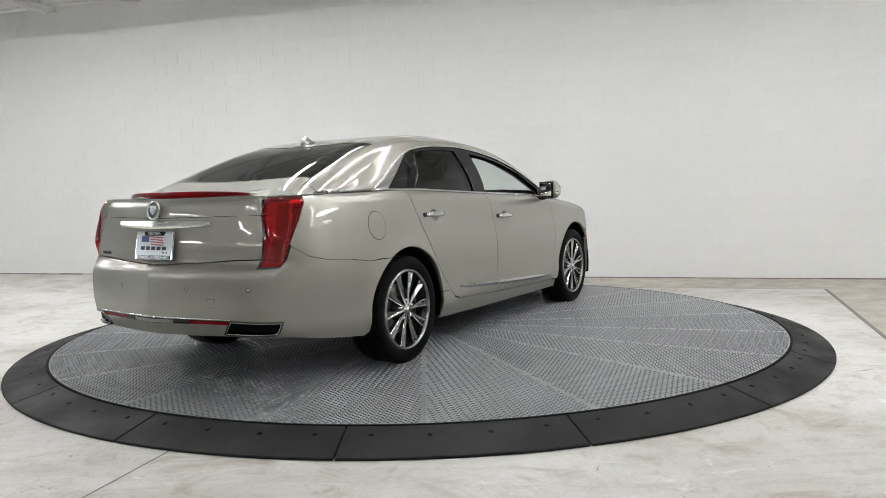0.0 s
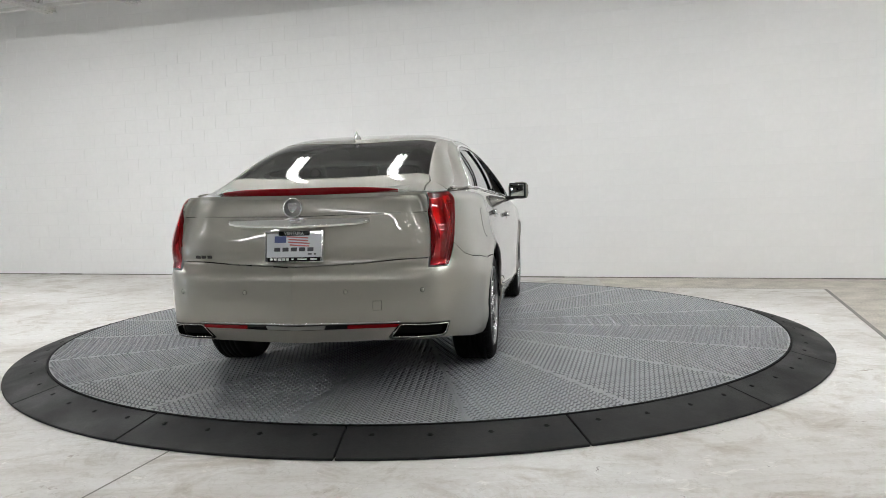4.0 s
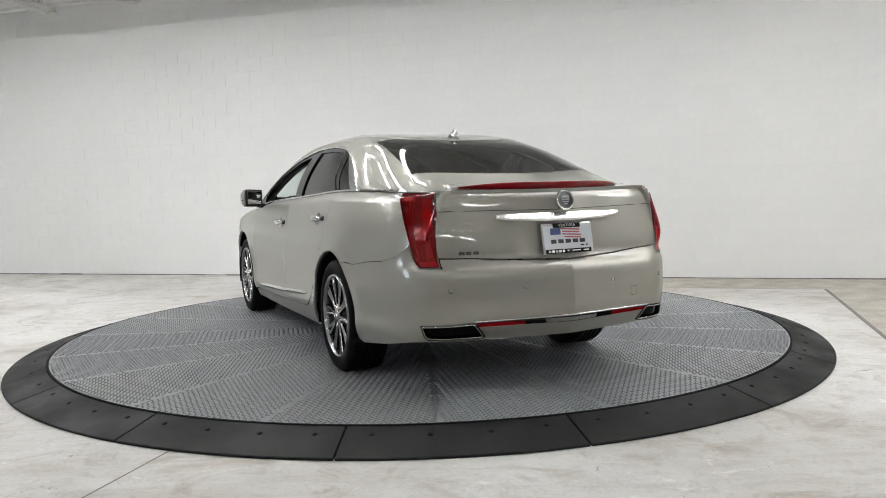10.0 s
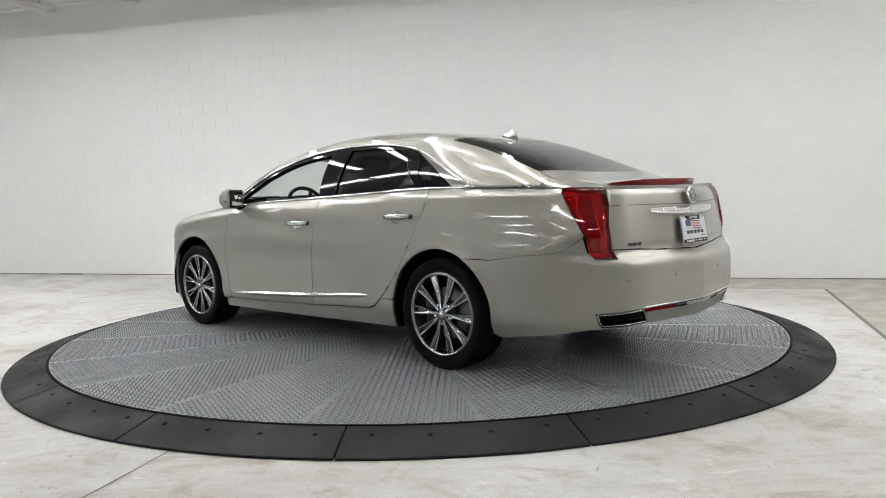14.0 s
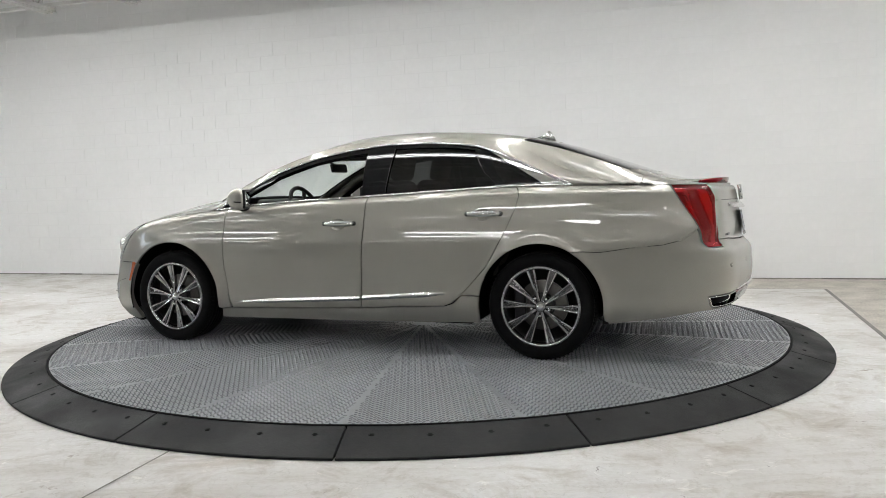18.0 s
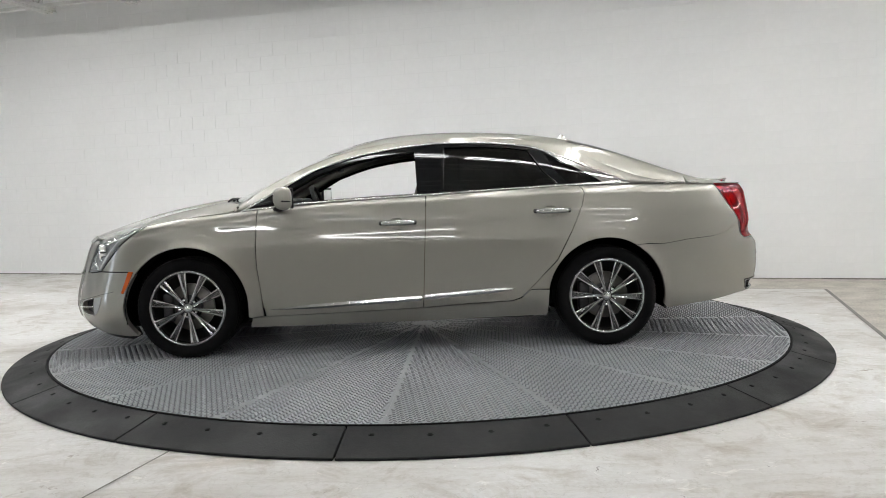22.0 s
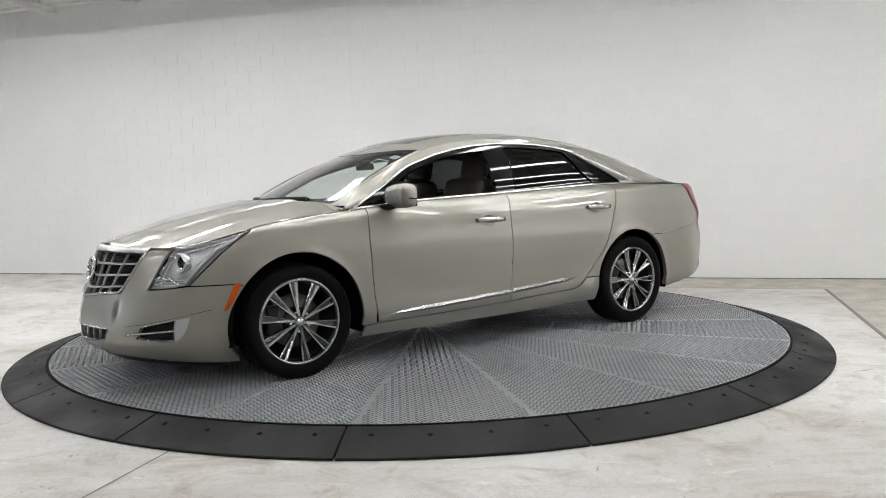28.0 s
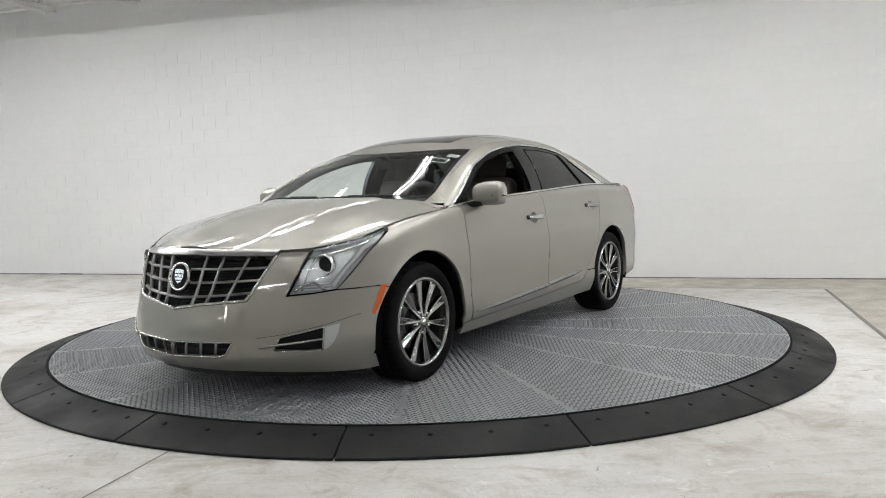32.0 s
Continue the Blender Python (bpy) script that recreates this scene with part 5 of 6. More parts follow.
# ---- roof, bonnet and glass ----
def top_panels():
    ws_low = [(1.255 - 0.40 * y * y, y) for y in np.linspace(0.705, -0.705, 21)]
    ws_top = [(0.550 - 0.50 * y * y, y) for y in np.linspace(-0.600, 0.600, 15)]
    side = [(x, -(float(RAIL_Y(x)) - 0.036)) for x in np.linspace(1.00, 0.42, 8)]
    screen = ws_low + side + ws_top + [(x, -y) for x, y in side[::-1]]
    rear = [(-1.375 + 0.55 * y * y, y) for y in np.linspace(0.530, -0.530, 15)] + [(-1.45, -0.548), (-1.75, -0.574)] + \
           [(-2.065 + 0.35 * y * y, y) for y in np.linspace(-0.595, 0.595, 15)] + [(-1.75, 0.574), (-1.45, 0.548)]
    sun = smooth_poly([(0.315, 0.40), (0.335, 0.0), (0.315, -0.40), (-0.12, -0.42), (-0.56, -0.42), (-0.57, 0.0), (-0.56, 0.42), (-0.12, 0.42)], (0, 2, 4, 6), 3)
    rail = [(float(x), float(RAIL_Y(x)) + 0.003) for x in np.linspace(1.09, -2.02, 44)]
    shell = rail + [(-2.030, 0.620)] + [(-2.072 + 0.35 * y * y, y) for y in np.linspace(0.60, -0.60, 17)] + [(-2.030, -0.620)] + [(x, -y) for x, y in rail[::-1]] + \
        [(x, y) for x, y in ([(1.04, -0.715)] + side + ws_top + [(x, -y) for x, y in side[::-1]] + [(1.04, 0.715)])]
    panel("roof", M_PAINT, car, [dict(fn=roof, poly=shell, gap=0, holes=(rear, sun), step=0.03)])
    panel("windscreen", M_GLASS, car, [dict(fn=roof, poly=screen, gap=0.002, depth=0, lift=-0.003)], "clear windscreen with a dark border")
    panel("screen_border", M_GLOSS, car, [dict(fn=roof, poly=screen, gap=0.0, depth=0, lift=-0.0045, holes=(shrink(screen, 0.028),))])
    panel("rear_window", M_REARGLASS, car, [dict(fn=roof, poly=rear, gap=0.002, depth=0, lift=-0.002)], "dark tinted rear window")
    panel("rear_window_border", M_GLOSS, car, [dict(fn=roof, poly=rear, gap=0.0, depth=0, lift=-0.004, holes=(shrink(rear, 0.022),))])
    panel("sunroof", M_GLOSS, car, [dict(fn=roof, poly=sun, gap=0.003, depth=0.02, lift=0.001)], "dark glass sunroof panel")
    # bonnet
    lead = []
    for x in np.linspace(2.372, 2.150, 10):
        v = flank_edge(x)
        lead.append((float(v[0]) + 0.004, float(v[1])))
    edge = []
    for x in np.linspace(2.12, 1.09, 24):
        v = flank_edge(x)
        edge.append((float(v[0]), float(v[1]) - 0.002))
    back = [(1.372 - 0.63 * y * y, y) for y in np.linspace(0.66, -0.66, 21)]
    half = [p for p in lead if p[1] > 0.01] + edge
    hood = half + [(1.085, 0.70)] + back + [(1.085, -0.70)] + [(x, -y) for x, y in half[::-1]]
    panel("bonnet", M_PAINT, car, [dict(fn=bonnet, poly=hood, gap=0.001, depth=0.03, step=0.03)])
    # painted corners that join bonnet, wings and windscreen pillars
    def corner(x, y):
        w = ease(x, 0.98, 1.13)[..., None]
        return roof(x, y) * (1 - w) + bonnet(x, y) * w + [0, 0, 0.003]
    for s in (1, -1):
        joint = [(1.14, 0.69), (1.135, 0.825), (1.075, 0.826), (1.03, 0.805), (0.97, 0.762), (1.00, 0.722), (1.052, 0.704)]
        panel("wing_corner", M_PAINT, car, [dict(fn=corner, poly=[(x, y * s) for x, y in joint], gap=0, depth=0.01, step=0.02)])
    # cowl with wipers
    cowl = [(1.385 - 0.60 * y * y, y) for y in np.linspace(0.74, -0.74, 21)] + [(1.16 - 0.30 * y * y, y) for y in np.linspace(-0.74, 0.74, 21)]
    panel("cowl", M_BLACK, car, [dict(fn=lambda x, y: roof(x, y) - [0, 0, 0.028], poly=cowl, gap=0, depth=0)])
    for y0, y1 in ((0.50, -0.10), (-0.05, -0.62)):
        pts = []
        for k in range(9):
            y = y0 + (y1 - y0) * k / 8
            x = 1.245 - 0.40 * y * y - 0.012 * math.sin(math.pi * k / 8)
            p = roof(x, y)
            pts.append((x, y, float(p[2]) + 0.004))
        wiper = part("wiper", tube(pts, 0.006, 6), M_BLACK, car)
        a = Vector(pts[4])
        part("wiper_arm", tube([a + Vector((0, 0, 0.005)), Vector(pts[0]) + Vector((0.03, 0.03, 0.008)), Vector(pts[0]) + Vector((0.055, 0.05, -0.012))], 0.007, 6), M_BLACK, wiper)
    # roof aerial
    fin = bmesh.new()
    prof = [(-1.335, 0.0), (-1.322, 0.030), (-1.296, 0.061), (-1.280, 0.066), (-1.262, 0.040), (-1.225, 0.018), (-1.175, 0.0)]
    zr = [float(roof(x, 0.0)[2]) for x, _ in prof]
    for s in (1, -1):
        vs = [fin.verts.new((x, s * (0.003 + 0.014 * (1 - h / 0.066)) * (0.25 if k in (0, 6) else 1.0), z + h - (0.004 if h == 0 else 0))) for k, ((x, h), z) in enumerate(zip(prof, zr))]
        fin.faces.new(vs if s > 0 else vs[::-1])
    fin.verts.ensure_lookup_table()
    n = len(prof)
    for k in range(n):
        fin.faces.new([fin.verts[i] for i in (k, n + k, n + (k + 1) % n, (k + 1) % n)])
    bmesh.ops.recalc_face_normals(fin, faces=fin.faces)
    bmesh.ops.bevel(fin, geom=fin.edges[:], offset=0.002, segments=2, affect="EDGES")
    part("aerial_fin", fin, M_SATIN, car, "small silver shark-fin aerial")


top_panels()

def side_windows(s):
    belt = [(x, float(EDGE(x)) + 0.004) for x in np.linspace(-1.60, 1.04, 30)]
    ring = DLO_TOP + belt[1:]
    holes = {
        "front": [(0.86, 1.030), (0.70, 1.125), (0.545, 1.213), (0.40, 1.264), (0.268, 1.303), (0.12, 1.333), (-0.02, 1.352), (-0.135, 1.362), (-0.150, 1.063), (0.30, 1.046), (0.72, 1.023)],
        "rear": [(-0.345, 1.385), (-0.60, 1.383), (-0.80, 1.370), (-0.925, 1.352), (-1.02, 1.20), (-1.125, 1.103), (-0.70, 1.088), (-0.325, 1.072)],
        "quarter": [(-1.035, 1.326), (-1.13, 1.272), (-1.25, 1.204), (-1.36, 1.141), (-1.412, 1.113), (-1.19, 1.107), (-1.11, 1.19)],
    }
    black = panel("window_frame", M_GLOSS, car, [dict(fn=cabin_side, poly=ring, sign=s, gap=0, holes=tuple(holes.values()), depth=0.03, lift=-0.002, step=0.03)])
    panel("rear_side_window", M_TINT, car, [dict(fn=cabin_side, poly=holes["rear"], sign=s, gap=-0.004, depth=0, lift=-0.008)], "dark tinted rear side window")
    panel("quarter_window", M_TINT, car, [dict(fn=cabin_side, poly=holes["quarter"], sign=s, gap=-0.004, depth=0, lift=-0.006)], "dark tinted quarter window")
    # thin bright seals at the upright edges of the rear door's glass
    for line in (holes["rear"][3:6], [holes["rear"][0], holes["rear"][-1]]):
        part("window_seal", tube(mirror(on_cabin(fine(line, 8), 0.001), s), 0.0028, 5), M_DARK_CHROME, car)
    # bright surround and belt strip
    top = fine(DLO_TOP, 44)
    part("window_chrome", tube(mirror(on_cabin(top, 0.003), s), 0.0075, 8, 1.0), M_CHROME, car, "bright chrome window surround")
    low = fine(belt[::-1], 36)
    part("belt_chrome", tube(mirror(on_cabin(low, 0.004), s), 0.0085, 8, 1.0), M_CHROME, car, "bright chrome belt strip")
    # wider bright wedge at the rear corner
    wedge = DLO_TOP[11:] + [(-1.435, 1.105), (-1.372, 1.146), (-1.255, 1.214), (-1.135, 1.282), (-1.035, 1.338)]
    panel("chrome_wedge", M_CHROME, car, [dict(fn=cabin_side, poly=wedge, sign=s, gap=0, depth=0.004, lift=0.002)])
    # lower door blades
    for a, b in (((0.86, 0.318), (-0.160, 0.366)), ((-0.183, 0.370), (-0.79, 0.411))):
        pts = [(u_at_x(a[0] + (b[0] - a[0]) * k / 16), a[1] + (b[1] - a[1]) * k / 16) for k in range(17)]
        bm = bmesh.new()
        rows = []
        for k, (u, z) in enumerate(pts):
            w = 0.016 * min(1.0, (k + 0.4) / 5 if a[0] > 0 else (16.6 - k) / 4, 1.0)
            o = on_flank([(u, z + w), (u, z + w * 0.1), (u, z - w)], 0.0)
            n = on_flank([(u, z)], 1.0)[0] - on_flank([(u, z)], 0.0)[0]
            rows.append([bm.verts.new((p.x, p.y * s, p.z)) for p in (o[0], o[1] + n * (0.004 + w * 0.75), o[2] + n * 0.002)])
        for p, q in zip(rows, rows[1:]):
            for k in range(2):
                bm.faces.new((p[k], p[k + 1], q[k + 1], q[k]))
        bmesh.ops.recalc_face_normals(bm, faces=bm.faces)
        part("door_blade", bm, M_SATIN, car, "tapered chrome door moulding", smooth=False)
    # handles
    for xc, zc in HANDLES:
        def bowl(u, z, xc=xc, zc=zc):
            P = flank(u, z)
            d = ((u - u_at_x(xc + 0.012)) / 0.057) ** 2 + ((z - zc + 0.002) / 0.041) ** 2
            P[..., 1] -= 0.034 * np.clip(1 - d, 0, 1) ** 0.7
            return P
        panel("handle_cup", M_PAINT, car, [dict(fn=bowl, poly=cup_outline(xc, zc), sign=s, gap=-0.001, depth=0, lift=-0.001, step=0.008)])
        pts = on_flank([(u_at_x(xc - 0.122 + 0.244 * k / 12), zc + 0.004) for k in range(13)], 0.0)
        for k, p in enumerate(pts):
            q = k / 12
            p.y += 0.010 + 0.022 * (math.sin(math.pi * min(1, max(0, q))) ** 0.5)
        grip = bmesh.new()
        rows = []
        for k, p in enumerate(pts):
            r = 0.019 * (1 - abs(2 * k / 12 - 1) ** 4 * 0.72)
            rows.append([grip.verts.new((p.x, (p.y + math.cos(a) * r * 0.62) * s, p.z + math.sin(a) * r)) for a in np.linspace(0, 2 * math.pi, 12, endpoint=False)])
        for p, q in zip(rows, rows[1:]):
            for k in range(12):
                grip.faces.new((p[k], p[(k + 1) % 12], q[(k + 1) % 12], q[k]))
        grip.faces.new(rows[0])
        grip.faces.new(rows[-1])
        bmesh.ops.recalc_face_normals(grip, faces=grip.faces)
        handle = part("door_handle", grip, M_SATIN, car, "chrome pull handle")
        for k in (0, 12):
            p = pts[k]
            part("handle_foot", box(0.030, 0.030, 0.030, (p.x + (0.010 if k == 12 else -0.010) * -1, (p.y - 0.004) * s, p.z), 0.010), M_DARK_CHROME, handle)


def door_mirror(s):
    """Painted shell with a lamp slit, dark glass behind, on a black foot."""
    rows, bm = [], bmesh.new()
    # sections from the outer end to the door, each a rounded box in x and z
    secs = [(1.075, 0.70, 0.90, 1.015, 1.105, 0.45), (1.060, 0.672, 0.885, 0.992, 1.130, 0.8), (1.02, 0.662, 0.868, 0.985, 1.141, 1.0), (0.955, 0.662, 0.845, 0.985, 1.137, 1.0),
            (0.905, 0.668, 0.815, 0.995, 1.125, 0.9), (0.882, 0.685, 0.785, 1.010, 1.108, 0.6)]
    for y, x0, x1, z0, z1, k in secs:
        # the shell sweeps back towards its outer end
        y = 0.872 + (y - 0.882) * 0.93
        mid = 0.800 - (y - 0.872) * 0.45
        x0, x1 = mid + (x0 - 0.78) * 0.56, mid + (x1 - 0.78) * 0.56
        ring = []
        for i in range(20):
            a = 2 * math.pi * i / 20
            c, q = math.cos(a), math.sin(a)
            sx = math.copysign(abs(c) ** 0.55, c)
            sz = math.copysign(abs(q) ** 0.55, q)
            # flat towards the rear, rounded towards the front
            x = (x0 + x1) / 2 + sx * (x1 - x0) / 2
            z = (z0 + z1) / 2 + sz * (z1 - z0) / 2 * (1 - 0.18 * max(0, sx))
            ring.append(bm.verts.new((x, y * s, z)))
        rows.append(ring)
    for p, q in zip(rows, rows[1:]):
        for i in range(20):
            bm.faces.new((p[i], p[(i + 1) % 20], q[(i + 1) % 20], q[i]))
    bm.faces.new(rows[0])
    bm.faces.new(rows[-1])
    bmesh.ops.recalc_face_normals(bm, faces=bm.faces)
    shell = part("door_mirror", bm, M_PAINT, car, "body-coloured door mirror with an indicator slit")
    m = Matrix.Translation((0.694, 0.957 * s, 1.063)) @ pose(0, 0, 0, 0, 0, 22 * s) @ pose(0, 0, 0, 0, -90, 0)
    part("mirror_rim", box(0.136, 0.160, 0.018, m=m, bevel=0.006), M_BLACK, shell)
    part("mirror_glass", box(0.106, 0.130, 0.004, m=m @ Matrix.Translation((0, 0, 0.0095)), bevel=0.0015), M_CHROME, shell, "silvered mirror glass")
    part("indicator", tube([(0.675, 1.050 * s, 1.042), (0.722, 1.052 * s, 1.045), (0.757, 1.041 * s, 1.047), (0.790, 1.006 * s, 1.048)], 0.0045, 6), M_GLOSS, shell)
    part("mirror_foot", tube([(0.80, 0.800 * s, 0.985), (0.785, 0.85 * s, 0.992), (0.760, 0.92 * s, 1.004)], 0.022, 10, 1.9), M_BLACK, shell)
    sail = [(1.02, 0.985), (0.90, 1.048), (0.80, 1.10), (0.78, 1.012), (0.90, 0.997)]
    panel("mirror_sail", M_GLOSS, shell, [dict(fn=cabin_side, poly=sail, sign=s, gap=0, depth=0.01, lift=0.001)])


for side_sign in (1, -1):
    side_windows(side_sign)
    door_mirror(side_sign)


# ---- wheels, underside ----
def wheel(x, s, phase):
    """Ten-spoke alloy wheel in a low tyre; built facing outwards along local z."""
    m = Matrix.Translation((x, 0.908 * s, HUB_Z)) @ pose(0, 0, 0, -90 * s, 0, 0)
    w = part("wheel", revolve([(0.318, -0.20), (0.250, -0.19), (0.243, -0.02), (0.247, -0.006), (0.254, -0.002), (0.258, -0.006), (0.258, -0.02), (0.249, -0.03)], 64, None), M_RIM, car, "ten-spoke silver alloy wheel with a low tyre")
    w.matrix_basis = m
    tyre = [(0.240, -0.225), (0.262, -0.236), (0.300, -0.240), (0.326, -0.230), (0.338, -0.212), (0.3415, -0.185)]
    for k in range(4):
        c = -0.165 + 0.033 * k
        tyre += [(0.3425, c - 0.016), (0.3425, c + 0.010), (0.3345, c + 0.011), (0.3345, c + 0.016)]
    tyre += [(0.3415, -0.040), (0.337, -0.016), (0.326, -0.001), (0.312, 0.004), (0.300, 0.006), (0.286, 0.005), (0.276, 0.002), (0.268, -0.001), (0.261, -0.003), (0.257, -0.008), (0.254, -0.02)]
    part("tyre", revolve(tyre, 96), M_TYRE, w, "black low-profile tyre")
    blocks = bmesh.new()
    for i in range(72):
        a = 2 * math.pi * i / 72
        add_box(blocks, 0.007, 0.006, 0.030, m=Matrix.Rotation(a, 4, "Z") @ Matrix.Translation((0.3385, 0, -0.022)) @ pose(0, 0, 0, 0, -32, 0))
    tagged(part("tread_block", blocks, M_TYRE, w, smooth=False), kind="stuff")
    part("rim_lip", revolve([(0.2545, -0.004), (0.252, 0.003), (0.247, 0.004), (0.241, -0.001), (0.237, -0.012), (0.235, -0.05)], 64), M_RIM, w)
    # spokes, thin at the hub and flared with a groove at the rim
    bm = bmesh.new()
    rows = []
    for r, half, h, g in ((0.034, 0.010, -0.010, 0.0), (0.07, 0.0105, -0.014, 0.002), (0.12, 0.0155, -0.015, 0.008), (0.17, 0.0215, -0.013, 0.015), (0.215, 0.0265, -0.010, 0.018), (0.2445, 0.0295, -0.009, 0.019)):
        rows.append([bm.verts.new((r, y, z)) for y, z in ((-half, h - 0.032), (-half, h - 0.004), (-half * 0.86, h), (-half * 0.62, h - 0.0005), (0, h - g), (half * 0.62, h - 0.0005), (half * 0.86, h), (half, h - 0.004), (half, h - 0.032))])
    for p, q in zip(rows, rows[1:]):
        for k in range(8):
            bm.faces.new((p[k], p[k + 1], q[k + 1], q[k]))
    bmesh.ops.recalc_face_normals(bm, faces=bm.faces)
    spoke = part("spoke", bm, M_SPOKE, w, smooth=False)
    spoke.matrix_basis = pose(0, 0, 0, 0, 0, phase)
    for k in range(1, 10):
        share("spoke", spoke.data, w, pose(0, 0, 0, 0, 0, phase + 36 * k))
    part("hub_cap", revolve([(0, -0.004), (0.024, -0.005), (0.031, -0.009), (0.035, -0.018), (0.036, -0.035)], 36), M_RIM, w)
    part("hub_plate", revolve([(0.02, -0.030), (0.070, -0.036), (0.078, -0.05)], 36), M_RIM_DARK, w)
    part("cap_badge", revolve([(0, -0.0025), (0.015, -0.003), (0.017, -0.0045)], 24), M_CHROME, w)
    nut = None
    for k in range(5):
        mm = pose(0, 0, 0, 0, 0, phase + 18 + 72 * k) @ Matrix.Translation((0.060, 0, -0.024))
        if nut is None:
            nut = part("wheel_nut", revolve([(0, 0.016), (0.006, 0.016), (0.0095, 0.012), (0.0105, 0.0), (0.014, -0.002), (0.015, -0.02)], 12), M_CHROME, w)
            nut.matrix_basis = mm
        else:
            share("wheel_nut", nut.data, w, mm)
    part("brake_disc", revolve([(0.06, -0.085), (0.158, -0.085), (0.160, -0.088), (0.160, -0.112), (0.06, -0.112)], 48), M_IRON, w)
    part("brake_hat", revolve([(0, -0.060), (0.078, -0.060), (0.084, -0.066), (0.086, -0.09)], 32), M_RIM_DARK, w)
    cal = bmesh.new()
    add_box(cal, 0.075, 0.20, 0.075, (0.145, 0.0, -0.095), 0.015)
    part("brake_caliper", cal, M_RIM_DARK, w)
    part("barrel", revolve([(0.237, -0.03), (0.232, -0.19), (0.0, -0.19)], 48), M_RIM_DARK, w)
    return w


for wx, side_sign, phase in ((WHEEL_X, 1, -10), (WHEEL_X, -1, 14), (-WHEEL_X, 1, -3), (-WHEEL_X, -1, 4)):
    wheel(wx, side_sign, phase)


def underside():
    for wx, r in ((WHEEL_X, F_ARCH), (-WHEEL_X, R_ARCH)):
        for s in (1, -1):
            bm = bmesh.new()
            rows = []
            for i in range(25):
                a = radians(-14 + 208 * i / 24)
                rows.append([bm.verts.new((wx + (r + d) * math.cos(a), y * s, HUB_Z + (r + d) * math.sin(a))) for y, d in ((0.905, 0.0015), (0.86, 0.03), (0.58, 0.03))])
            hub = bm.verts.new((wx, 0.58 * s, HUB_Z))
            for p, q in zip(rows, rows[1:]):
                for k in range(2):
                    bm.faces.new((p[k], p[k + 1], q[k + 1], q[k]))
                bm.faces.new((p[2], q[2], hub))
            part("wheel_liner", bm, M_UNDER, car)
    part("floor_pan", box(1.88, 1.60, 0.06, (0, 0, 0.225), 0.02), M_UNDER, car, smooth=False)
    part("engine_tray", box(1.16, 1.14, 0.05, (1.50, 0, 0.20), 0.02), M_UNDER, car, smooth=False)
    part("boot_floor", box(1.34, 1.14, 0.10, (-1.68, 0, 0.36), 0.03), M_UNDER, car, smooth=False)
    part("inner_nose", box(0.30, 1.20, 0.42, (2.05, 0, 0.42), 0.05), M_UNDER, car, smooth=False)
    part("inner_tail", box(0.36, 1.22, 0.60, (-2.22, 0, 0.70), 0.05), M_UNDER, car, smooth=False)
    part("engine_block", box(0.95, 1.12, 0.52, (1.45, 0, 0.52), 0.05), M_UNDER, car, smooth=False)
    part("silencer", tube([(-2.05, 0.45, 0.33), (-2.05, -0.45, 0.33)], 0.085, 14), M_IRON, car)
    part("rear_axle", tube([(-WHEEL_X, 0.72, HUB_Z), (-WHEEL_X, -0.72, HUB_Z)], 0.035, 10), M_UNDER, car)
    part("front_axle", tube([(WHEEL_X, 0.72, HUB_Z), (WHEEL_X, -0.72, HUB_Z)], 0.035, 10), M_UNDER, car)


underside()


# ---- cabin ----
def cushion(sx, sy, sz, m, bevel=0.05):
    return box(sx, sy, sz, m=m, bevel=bevel, segments=4)


def seat(x, y, wide=0.50):
    base = part("seat", cushion(0.52, wide, 0.17, Matrix.Translation((x, y, 0.57)) @ pose(0, 0, 0, 0, -6, 0), 0.06), M_LEATHER, car, "tan leather seat")
    part("backrest", cushion(0.17, wide, 0.64, Matrix.Translation((x - 0.33, y, 0.86)) @ pose(0, 0, 0, 0, -17, 0), 0.07), M_LEATHER, base)
    part("headrest", cushion(0.10, 0.27, 0.19, Matrix.Translation((x - 0.46, y, 1.255)) @ pose(0, 0, 0, 0, -12, 0), 0.045), M_LEATHER, base)
    for s in (0.06, -0.06):
        part("headrest_post", tube([(x - 0.42, y + s, 1.12), (x - 0.45, y + s, 1.20)], 0.006, 6), M_CHROME, base)


